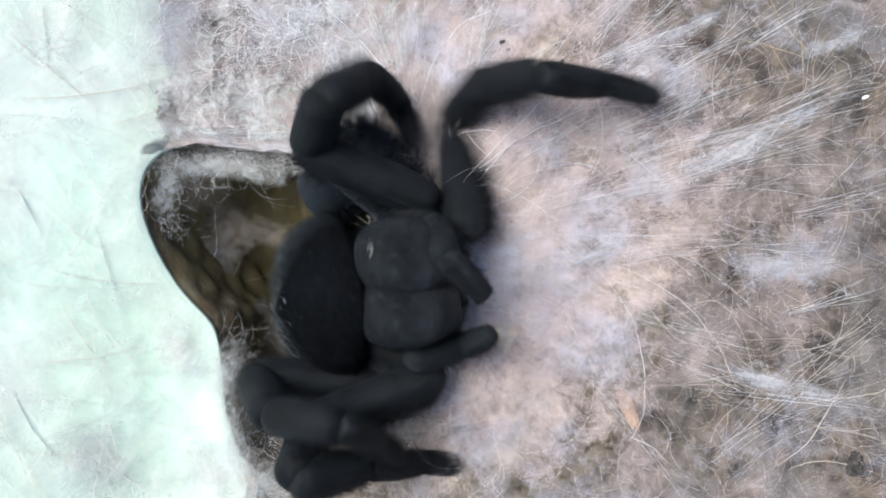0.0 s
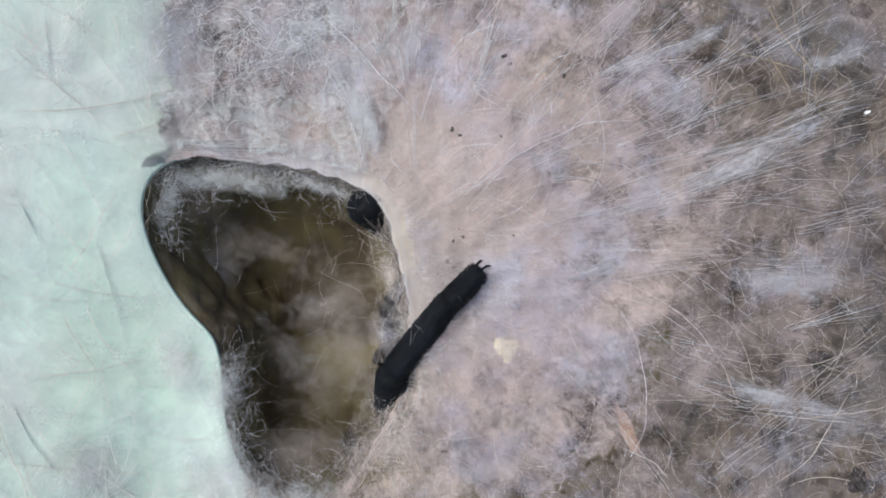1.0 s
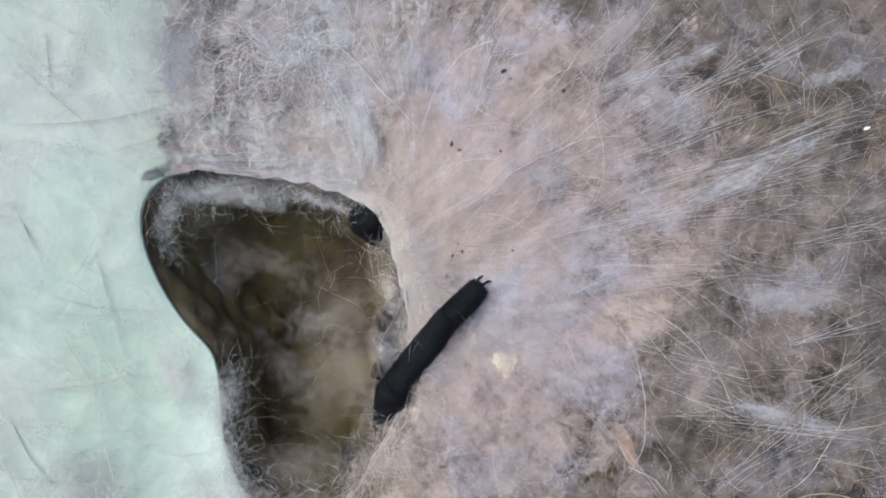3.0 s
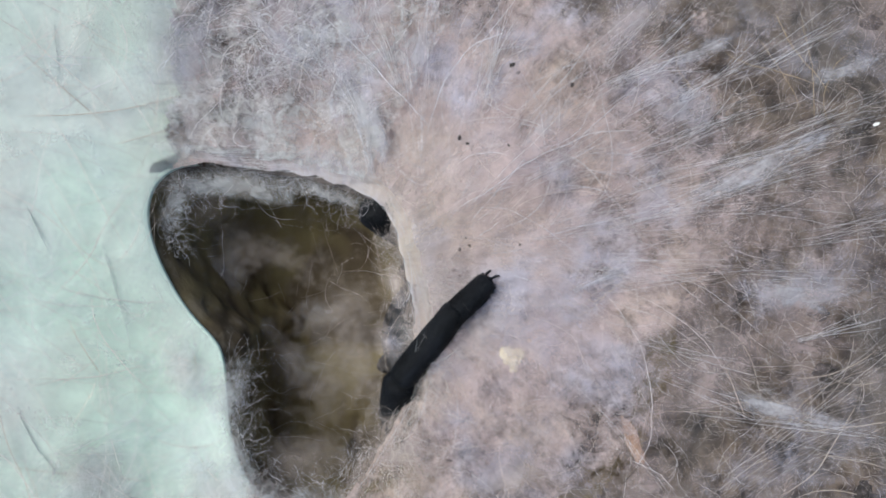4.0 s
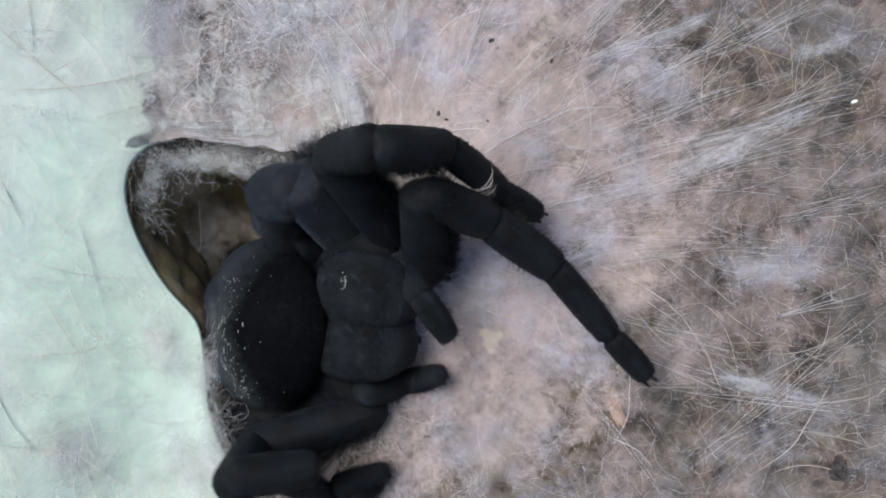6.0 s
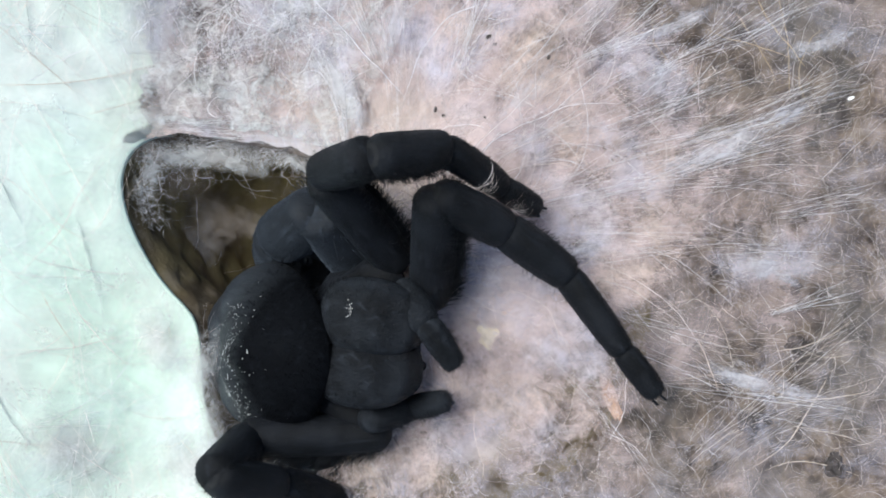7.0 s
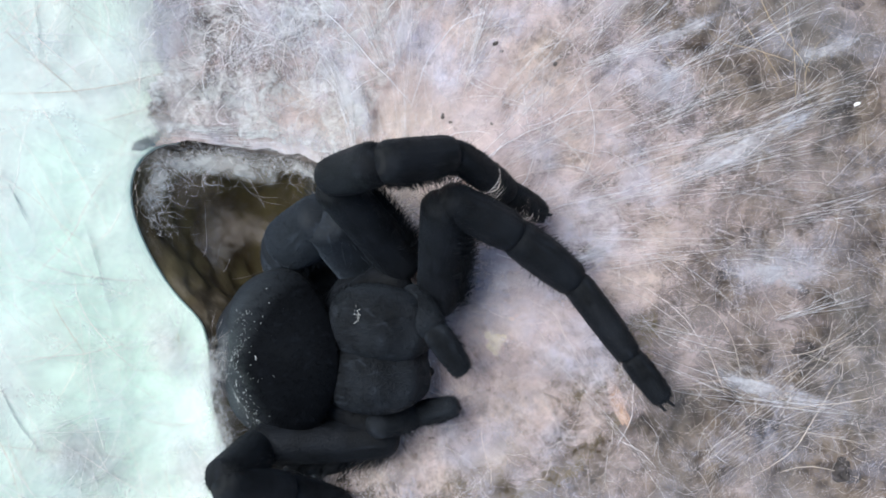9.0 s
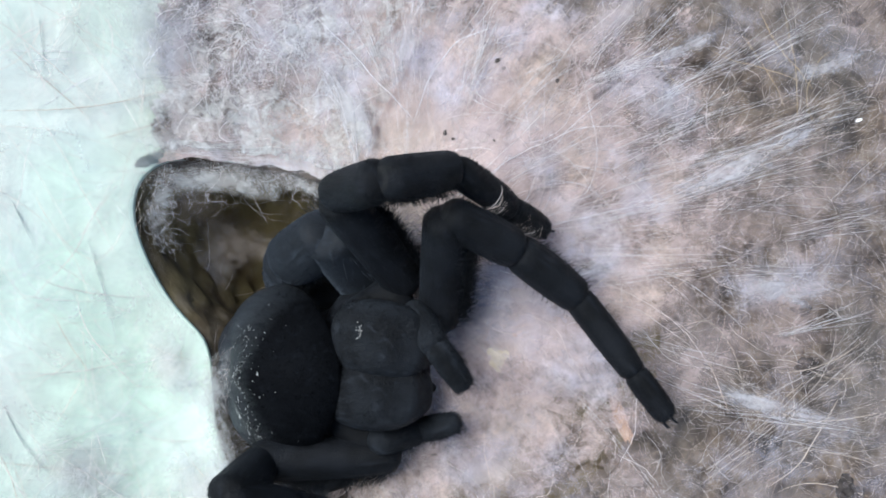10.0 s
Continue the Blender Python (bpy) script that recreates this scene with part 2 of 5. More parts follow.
def mesh_object(name, verts, quads, material, parent=None, label="", uv=None, smooth=True, band=None):
    """One mesh object from arrays of points and of faces with one number of corners."""
    verts, quads = np.asarray(verts, float) * MM, np.asarray(quads, np.int32)
    mesh = bpy.data.meshes.new(name)
    mesh.vertices.add(len(verts))
    mesh.vertices.foreach_set("co", verts.ravel())
    mesh.loops.add(quads.size)
    mesh.loops.foreach_set("vertex_index", quads.ravel())
    mesh.polygons.add(len(quads))
    mesh.polygons.foreach_set("loop_start", np.arange(0, quads.size, quads.shape[1], dtype=np.int32))
    mesh.polygons.foreach_set("use_smooth", np.full(len(quads), smooth))
    if uv is not None:
        layer = mesh.uv_layers.new(name="threads")
        layer.data.foreach_set("uv", (np.asarray(uv, float) * MM)[quads.ravel()].ravel())
    mesh.update(calc_edges=True)
    mesh.validate()
    mesh.materials.append(material)
    if band is not None:
        mesh.materials.append(JOINT)
        mesh.polygons.foreach_set("material_index", np.asarray(band, np.int32))
    ob = new(name, mesh)
    if parent:
        ob.parent = parent
    if label:
        tagged(ob, label)
    return ob


def sheet_faces(rows, columns, closed=False):
    """Quads of a grid of points in rows; closed joins each row's end to its start."""
    i, j = np.meshgrid(np.arange(rows - 1), np.arange(columns if closed else columns - 1), indexing="ij")
    k = (j + 1) % columns
    return np.stack([i * columns + j, i * columns + k, (i + 1) * columns + k, (i + 1) * columns + j], -1).reshape(-1, 4)


def tubes(lines, radii, sides=3, taper=0.6):
    """Points and quads of thin round threads along lines (n, k, 3); radii (n,)."""
    lines = np.asarray(lines, float)
    n, k, _ = lines.shape
    way = np.gradient(lines, axis=1)
    way /= np.linalg.norm(way, axis=2, keepdims=True) + 1e-9
    side = np.cross(way, np.array([0.05, 0.03, 1.0]))
    side /= np.linalg.norm(side, axis=2, keepdims=True) + 1e-9
    up = np.cross(side, way)
    turn = np.arange(sides) * 2 * math.pi / sides
    shape = 1 - taper * np.abs(np.linspace(-1, 1, k)) ** 3
    ring = side[:, :, None] * np.cos(turn)[:, None] + up[:, :, None] * np.sin(turn)[:, None]
    verts = lines[:, :, None] + ring * (np.asarray(radii)[:, None] * shape)[:, :, None, None]
    base = (np.arange(n) * k * sides)[:, None, None]
    i, j = np.meshgrid(np.arange(k - 1), np.arange(sides), indexing="ij")
    a, b = i * sides + j, i * sides + (j + 1) % sides
    quads = np.stack([a, b, b + sides, a + sides], -1)[None] + base[..., None]
    return verts.reshape(-1, 3), quads.reshape(-1, 4)


def curly(starts, headings, lengths, steps, curl, rise=0.15):
    """Wandering lines: from starts, along headings (radians), bending at random by curl."""
    n = len(starts)
    bend = np.cumsum(rng.normal(0, curl, (n, steps)), 1) + rng.normal(0, curl * 0.6, (n, 1)) * np.arange(steps)
    angle = np.asarray(headings)[:, None] + bend
    step = np.asarray(lengths)[:, None] / steps
    x = np.cumsum(np.cos(angle) * step, 1) + starts[:, :1]
    y = np.cumsum(np.sin(angle) * step, 1) + starts[:, 1:2]
    lift = np.cumsum(rng.normal(0, rise, (n, steps)), 1) * step
    return x, y, lift


def lathe(profile, sides=16, squash=1.0):
    """A round body along x: profile rows are (x, radius, sag)."""
    profile = np.asarray(profile, float)
    turn = np.arange(sides) * 2 * math.pi / sides
    y, z = np.cos(turn), np.sin(turn) * squash
    verts = np.stack([np.repeat(profile[:, :1], sides, 1), profile[:, 1:2] * y, profile[:, 1:2] * z + profile[:, 2:3]], -1)
    return verts.reshape(-1, 3), sheet_faces(len(profile), sides, True)


def joined(*pieces):
    """Several (points, quads) as one."""
    verts, quads, count = [], [], 0
    for v, q in pieces:
        verts.append(v)
        quads.append(np.asarray(q) + count)
        count += len(v)
    return np.concatenate(verts), np.concatenate(quads)


# ---- the shape of the ground ----
MOUTH = np.array([-7.9, -3.5])


def mouth_radius(turn):
    """Outline of the burrow's mouth round its middle."""
    waves = ((0.65, 0.20), (-1.58, -1.19), (0.20, 1.02), (-0.03, -0.03), (0.07, -0.38), (-0.03, 0.09), (-0.04, 0.02), (0.07, 0.00), (0.00, 0.06))
    return 7.17 + sum(a * np.cos((k + 1) * turn) + b * np.sin((k + 1) * turn) for k, (a, b) in enumerate(waves))


def ripple(x, y, size, seed=0.0):
    """Smooth bumps about size wide, from a few crossed waves."""
    total = 0
    for k in range(7):
        a = 2.399 * k + seed
        f = (1 + 0.31 * k) * 2 * math.pi / (size * 2.2)
        total = total + np.sin((x * math.cos(a) + y * math.sin(a)) * f + 1.7 * k + seed * 3) / (1 + 0.35 * k)
    return total / 2.6


def wall_height(x, y):
    """The pale wall climbs to the left."""
    d = -12.3 - x + 0.05 * y
    return 0.55 * np.log1p(np.exp(np.clip(d, -30, 30)))


def sheet_height(x, y):
    """The silk sheet: gently domed, hung on the wall."""
    turn = np.arctan2(y - MOUTH[1], x - MOUTH[0])
    away = np.hypot(x - MOUTH[0], y - MOUTH[1]) - mouth_radius(turn)
    level = 0.35 * ripple(x, y, 7) + 0.15 * ripple(x, y, 2.3, 2.0) - 0.02 * np.clip(x, 0, 60)
    level = level + 0.5 * np.exp(-(away / 2.0) ** 2)
    return np.where(x < -8, np.maximum(level, 0), level) + wall_height(x, y)


def soil_height(x, y):
    clods = 0.9 * ripple(x, y, 5, 1.0) + 0.45 * ripple(x, y, 1.7, 4.0) + 0.2 * ripple(x, y, 0.7, 6.0)
    return -3.2 + 0.35 * clods * 2 - 1.2 * np.exp(-((x - 20) ** 2 + (y + 12) ** 2) / 60)


def chamber_radius(turn):
    """The burrow widens under the sheet, towards the right."""
    return mouth_radius(turn) * 1.05 + 14.5 * np.clip(np.cos(turn + 0.05), 0, 1) ** 1.5


# ---- ground, burrow and wall ----
def build_soil():
    edges = np.concatenate([np.array([-90, -75, -60]), np.linspace(-46, 46, 290), np.array([60, 75, 90])])
    x, y = np.meshgrid(edges, edges, indexing="xy")
    z = np.where(np.maximum(abs(x), abs(y)) < 1000, soil_height(x, y), -4.0)
    faces = sheet_faces(len(edges), len(edges))
    cx, cy = x.ravel()[faces].mean(1), y.ravel()[faces].mean(1)
    turn = np.arctan2(cy - MOUTH[1], cx - MOUTH[0])
    keep = np.hypot(cx - MOUTH[0], cy - MOUTH[1]) > chamber_radius(turn) - 0.5
    ob = mesh_object("ground", np.stack([x, y, z], -1).reshape(-1, 3), faces[keep], SOIL)
    tagged(ob, "crumbly grey-brown soil under the silk", "ground", kind="structure")


def build_burrow():
    turn = np.linspace(0, 2 * math.pi, 181)[:-1]
    rows = []
    for s in np.linspace(0, 1, 46):
        fall = max(0.0, (s - 0.06) / 0.94) ** (1.8 - 0.8 * np.clip(-np.cos(turn), 0, 1))
        left = np.clip(-np.cos(turn), 0, 1) ** 0.5
        wide = chamber_radius(turn) * (1 - fall) * (1 - 0.1 * left * min(1, s / 0.08)) + 0.02
        top = -0.9 - 2.8 * np.clip(np.cos(turn), 0, 1) + left * (0.8 + wall_height(MOUTH[0] + wide * np.cos(turn), MOUTH[1] + wide * np.sin(turn)) * (1 - s))
        depth = top + (-10.5 - top) * math.sin(s * math.pi / 2) ** (0.8 + 0.9 * np.clip(-np.cos(turn), 0, 1))
        bx, by = MOUTH[0] + wide * np.cos(turn), MOUTH[1] + wide * np.sin(turn)
        lump = 0.5 * ripple(bx + depth, by - depth, 4, 3.0) + 0.2 * ripple(bx - depth, by + depth, 1.2, 5.0)
        out = min(1.0, s * 6)
        rows.append(np.stack([bx + lump * np.cos(turn) * out, by + lump * np.sin(turn) * out, depth + 0.5 * lump * out], -1))
    ob = mesh_object("burrow_wall", np.concatenate(rows), sheet_faces(46, 180, True), BURROW)
    tagged(ob, "olive-brown earth wall inside the open burrow", "burrow", kind="structure")


def build_wall():
    turn = np.linspace(radians(100), radians(258), 180)
    out = np.concatenate([np.array([1.8, 0.9, 0.25, 0.0]), np.linspace(0.15, 60, 130)])
    rows = []
    for i, d in enumerate(out):
        r = mouth_radius(turn) + d
        wx, wy = MOUTH[0] + r * np.cos(turn), MOUTH[1] + r * np.sin(turn)
        z = wall_height(wx, wy) + 0.12 * ripple(wx, wy, 6, 2.2)
        z = z - (1.7, 0.9, 0.3, 0.08)[i] if i < 4 else z
        z = z - 2.2 * np.clip((wx + 13.5 - 0.25 * np.sin(wy * 1.7)) / 0.7, 0, 1) * np.clip((wy - 4.2) / 0.8, 0, 1)
        rows.append(np.stack([wx, wy, z], -1))
    points, faces = np.concatenate(rows), sheet_faces(len(out), 180)
    middle = points[faces].mean(1)
    faces = faces[~((middle[:, 0] > -13.0) & (middle[:, 1] > 4.6))]
    ob = mesh_object("wall_west", points, faces, WALL)
    tagged(ob, "smooth pale green wall beside the burrow", "wall", kind="structure")


build_soil()
build_burrow()
build_wall()


# ---- silk ----
FOCUS = np.array([-0.6, 0.4])


def thread_uv(x, y):
    """Coordinates along and across the threads that fan out from the mouth's right-hand corner."""
    r = np.hypot(x + 5.0, y + 0.8)
    turn = np.arctan2(y + 0.8, x + 5.0)
    return np.stack([turn * 13, r * 0.3], -1)


def over_wall(x, y):
    """Where the pale wall shows bare beside the web."""
    return (x < -13.7 + 0.25 * np.sin(y * 1.7) + 0.15 * np.sin(y * 4.1)) & (y > 3.5)


def build_sheet(name, material, lift, label, first, last, start=0.0, reach=60.0, collar=True, wall=False, soft=False):
    turn = np.radians(np.arange(first, last + 1))
    ragged = 0.1 * ripple(turn * 20, turn * 0, 2.0) + 0.06 * ripple(turn * 60, turn * 0, 2.0, 2.0)
    out = start + reach * np.linspace(0, 1, 170 if reach > 20 else 40) ** 1.6
    rows, flat = [], []
    if collar:
        right = np.clip(np.cos(turn + 0.6), 0, 1) ** 0.7
        for s in np.linspace(1, 0, 9)[:-1]:
            r = mouth_radius(turn) + ragged * (1 - s) ** 2 - s * (0.2 + 3.9 * right)
            sx, sy = MOUTH[0] + r * np.cos(turn), MOUTH[1] + r * np.sin(turn)
            z = sheet_height(sx, sy) + lift - (0.5 + 4.6 * right) * s ** 0.8 + 0.35 * right * ripple(sx, sy, 1.6, 8.0) * s
            rows.append(np.stack([sx, sy, z], -1))
            flat.append(np.stack([sx, sy], -1))
    for d in out:
        r = mouth_radius(turn) + ragged + d
        sx, sy = MOUTH[0] + r * np.cos(turn), MOUTH[1] + r * np.sin(turn)
        rows.append(np.stack([sx, sy, sheet_height(sx, sy) + lift + 0.12 * ripple(sx, sy, 1.1, 3.0) * min(1, abs(d) / 3)], -1))
        flat.append(np.stack([sx, sy], -1))
    flat = np.concatenate(flat)
    faces = sheet_faces(len(rows), len(turn))
    if not wall:
        middle = flat[faces].mean(1)
        faces = faces[~over_wall(middle[:, 0], middle[:, 1])]
    else:
        middle = flat[faces].mean(1)
        faces = faces[over_wall(middle[:, 0] - 0.2, middle[:, 1]) | (middle[:, 1] < 4.6)]
    threads_along = thread_uv(flat[:, 0], flat[:, 1])
    if soft:
        s, r = np.meshgrid(np.linspace(-1, 1, len(rows)), np.linspace(-1, 1, len(turn)), indexing="ij")
        threads_along = np.stack([s * 0.9, r ** 3], -1).reshape(-1, 2)
    ob = mesh_object(name, np.concatenate(rows), faces, material, uv=threads_along)
    return tagged(ob, label, "spider web", kind="stuff")


def silk_patch(name, material, x, y, wide, high, turn, lift, label):
    """A loose oval wisp of silk that thins out towards its border."""
    s, r = np.meshgrid(np.linspace(-1, 1, 70), np.linspace(-1, 1, 70), indexing="ij")
    c, d = math.cos(radians(turn)), math.sin(radians(turn))
    px, py = x + s * wide * c - r * high * d, y + s * wide * d + r * high * c
    z = sheet_height(px, py) + lift + 0.25 * ripple(px, py, 2.0, x) * (1 - np.maximum(abs(s), abs(r)))
    ob = mesh_object(name, np.stack([px, py, z], -1).reshape(-1, 3), sheet_faces(70, 70), material, uv=np.stack([s, r], -1).reshape(-1, 2))
    return tagged(ob, label, "spider silk", kind="stuff")


build_sheet("silk_sheet", SHEET, 0.0, "dense pinkish-white silk sheet round the burrow mouth", -104, 130, collar=False)
build_sheet("silk_collar", SHADED_LINING, -0.15, "pinkish-grey silk lining that hangs into the burrow mouth, shade put into its colour", -104, 112, reach=0.6)
build_sheet("silk_mist", MIST, 0.8, "pinkish-white silk mist on top of the web", -95, 122, start=0.9, collar=False)
build_sheet("silk_wool", WOOL, 0.7, "woolly grey-white silk tuft above the burrow mouth", 62, 124, start=0.5, reach=16, collar=False)
build_sheet("silk_film", FILM, 0.42, "thin silk film on the pale wall", 110, 262, start=0.0, collar=False, wall=True)
build_sheet("silk_fringe", FRINGE, -0.5, "feathery white silk fringe under the burrow's upper rim", 78, 150, start=-2.2, reach=3.0, collar=False, wall=True, soft=True)
build_sheet("silk_fringe", FRINGE, -0.9, "feathery white silk fringe under the burrow's upper rim", 52, 96, start=-1.2, reach=1.5, collar=False, wall=True, soft=True)
build_sheet("lower_silk_fringe", FRINGE, 0.1, "feathery white silk fringe along the foot of the wall", 205, 300, start=-1.8, reach=5.0, collar=False, wall=True, soft=True)

for spot in ((-12.4, 9.5, 2.6, 6.5, 4, 0.7), (-14.0, 10.5, 3.0, 6.5, 0, 0.3), (-13.4, 15.0, 3.4, 4.5, 0, 0.3), (-13.2, 5.4, 4.4, 2.0, -8, 0.3), (-17.5, -11.0, 3.4, 3.4, -35, 0.4), (-11.5, -12.5, 4.0, 3.0, -20, 0.4),
             (-13.2, -6.0, 1.8, 3.6, 12, 0.35), (-4.0, 7.0, 1.0, 3.6, 25, 0.9), (-9.0, 6.4, 4.4, 0.9, -10, 0.7)):
    silk_patch("silk_wisp", SOFT_EDGE, *spot, "soft white wisp of silk beside the wall")
for spot in ((10.8, -12.4, 2.6, 3.2, -20, 0.2), (-2.2, -10.4, 2.6, 1.8, 20, 0.3), (-2.9, -4.6, 1.3, 2.0, 15, -0.3), (-2.4, -1.6, 0.9, 2.2, 8, -0.4), (3.2, -11.6, 5.5, 3.4, 15, 0.3), 
             (4.5, -4.5, 4.0, 3.0, 10, 0.3), (10.0, 12.0, 4.0, 2.5, 40, 0.5)):
    silk_patch("pink_silk_wisp", PINK_WISP, *spot, "thin pinkish wisp of silk on the web")


for spot in ((13.0, 10.3, 5.2, 0.9, 22, 0.9), (16.6, 4.5, 9.5, 1.6, 26, 0.9), (12.6, 7.6, 3.6, 2.0, 25, 0.7), (17.9, -8.2, 7.0, 1.3, -14, 0.8), (18.8, -2.1, 6.5, 1.8, 2, 0.8),
             (-3.4, 6.5, 4.6, 1.0, 105, 0.9), (-1.0, 11.0, 6.0, 1.3, 75, 0.9), (-8.5, 11.0, 4.5, 0.9, -45, 1.0), (-12.0, 12.0, 3.5, 0.8, 70, 0.8),
             (5.0, 6.0, 6.0, 2.0, 48, 0.7), (21.0, 9.5, 4.0, 1.0, 18, 0.8)):
    silk_patch("silk_strand", STRAND, *spot, "drawn-out bluish-white strand of silk")
# thin cobwebs hung across the burrow
for spot in ((-10.0, 0.2, 6.0, 2.2, -20, -5.0), (-12.0, -1.0, 4.0, 2.6, 40, -4.6), (-6.5, -3.5, 5.0, 3.0, 25, -6.0), (-6.0, -7.5, 4.5, 4.0, 60, -5.2), (-8.5, -6.0, 5.0, 2.4, -50, -5.6),
             (-4.5, -5.5, 2.6, 6.0, 10, -4.6), (-13.0, 2.5, 3.4, 2.6, 15, -3.2), (-7.5, -11.0, 5.0, 2.6, 10, -2.6)):
    silk_patch("burrow_cobweb", COBWEB, *spot, "thin grey cobweb hung across the burrow")


def threads(name, lines, radii, material, label, taper=0.6):
    verts, quads = tubes(lines, radii, 3, taper)
    return tagged(mesh_object(name, verts, quads, material), label, "spider silk", kind="stuff")


def on_sheet(x, y, lift, height):
    return np.stack([x, y, sheet_height(x, y) + height + lift], -1)


def outside_mouth(x, y, margin=0.0):
    turn = np.arctan2(y - MOUTH[1], x - MOUTH[0])
    return (np.hypot(x - MOUTH[0], y - MOUTH[1]) > mouth_radius(turn) + margin) & ~over_wall(x + 1.0, y)


def build_fan():
    """Long taut threads that fan out from the mouth's corner."""
    for name, count, material, spread, label in (
            ("fan_threads", 170, THREAD, 0.9, "pinkish silk threads fanning out from the burrow"),
            ("long_threads", 360, THREAD, 1.6, "long fine pinkish threads crossing the web"),
            ("white_fan_threads", 80, WHITE_THREAD, 0.7, "shining white silk threads fanning out from the burrow")):
        turn = np.concatenate([rng.normal(0.28, spread * 0.55, count // 2), rng.uniform(-0.9, 1.9, count - count // 2)])
        start = FOCUS[0] + rng.gamma(2.0, 3.6 * spread ** 1.2, count) * np.cos(turn), FOCUS[1] + rng.gamma(2.0, 3.0, count) * np.sin(turn)
        x, y, lift = curly(np.stack(start, -1), turn + rng.normal(0, 0.4, count), rng.uniform(2, 11, count), 16, 0.1, 0.14)
        height = rng.gamma(1.6, 0.35, count)[:, None]
        good = outside_mouth(x, y).all(1)
        threads(name, on_sheet(x, y, lift, height)[good], (rng.gamma(2.0, 0.0018, count)[good] + 0.002) * (2.0 if material == WHITE_THREAD else 1.0), material, label)
    # bundles: many threads side by side
    lines, radii = [], []
    for k in range(14):
        a = rng.normal(0.3, 0.45) if k < 10 else rng.uniform(0.9, 1.9)
        r0, length = rng.uniform(2, 16), rng.uniform(5, 16)
        base = FOCUS + r0 * np.array([math.cos(a), math.sin(a)])
        m = int(rng.integers(4, 11))
        start = base + rng.normal(0, 0.3, (m, 2))
        x, y, lift = curly(start, np.full(m, a + rng.normal(0, 0.1)) + rng.normal(0, 0.025, m), length * rng.uniform(0.5, 1, m), 16, 0.018, 0.1)
        lines.append(on_sheet(x, y, lift, rng.gamma(2.0, 0.4) + rng.uniform(0, 0.2, (m, 1))))
        radii.append(rng.uniform(0.003, 0.009, m))
    # the strongest strands
    for px, py, a, length, m, wide in ((8.1, 8.5, 21, 6.0, 20, 0.12), (13.1, 4.1, 17, 10.5, 9, 0.16), (6.6, -2.0, 24, 3.8, 16, 0.1), (12.5, 1.6, 12, 9.0, 4, 0.2),
                                       (2.3, 8.6, 76, 5.0, 14, 0.06), (-3.6, 3.6, 100, 4.0, 22, 0.15), (-3.8, 6.4, 118, 4.5, 20, 0.2), (-2.0, 8.2, 110, 5.0, 14, 0.12),
                                       (10.0, -4.2, -20, 7.0, 4, 0.15), (-13.0, 5.0, -6, 6.0, 22, 0.15), (9.5, 6.0, 30, 6.0, 4, 0.2), (15.0, -1.0, 8, 8.0, 4, 0.2),
                                       (12.5, -8.5, -8, 11.5, 4, 0.4), (11.0, -6.0, -22, 8.0, 4, 0.4), (16.0, -8.6, -6, 7.5, 4, 0.12), (18.0, -4.6, 14, 5.5, 12, 0.08),
                                       (9.0, 1.2, 14, 9.0, 9, 0.3), (8.5, 4.6, 23, 11.0, 12, 0.35), (11.5, 7.6, 27, 9.0, 14, 0.3), (6.4, 6.6, 36, 9.0, 9, 0.4),
                                       (14.5, 2.8, 17, 8.0, 10, 0.25), (16.0, 9.4, 31, 6.0, 10, 0.3), (10.5, 10.2, 40, 5.0, 9, 0.3),
                                       (3.6, 3.4, 30, 8.0, 10, 0.3), (4.5, 0.6, 10, 9.0, 10, 0.35), (3.4, 6.0, 48, 8.0, 10, 0.3), (1.6, 7.0, 66, 6.0, 10, 0.25),
                                       (7.5, -1.6, 4, 8.0, 8, 0.35), (17.0, 5.6, 22, 6.5, 14, 0.3), (18.0, 0.6, 10, 6.0, 10, 0.3), (7.5, 9.0, 44, 6.0, 10, 0.3)):
        start = np.array([px, py]) + rng.normal(0, wide, (m, 2))
        x, y, lift = curly(start, radians(a) + rng.normal(0, 0.04, m), length * rng.uniform(0.6, 1.05, m), 16, 0.02, 0.06)
        lines.append(on_sheet(x, y, lift, 0.9 + rng.uniform(0, 0.15, (m, 1))))
        radii.append(rng.uniform(0.003, 0.009, m))
    # curved strands that cross one another towards the open soil
    s = np.linspace(0, 1, 16)[None, :, None]
    curved, thin = [], []
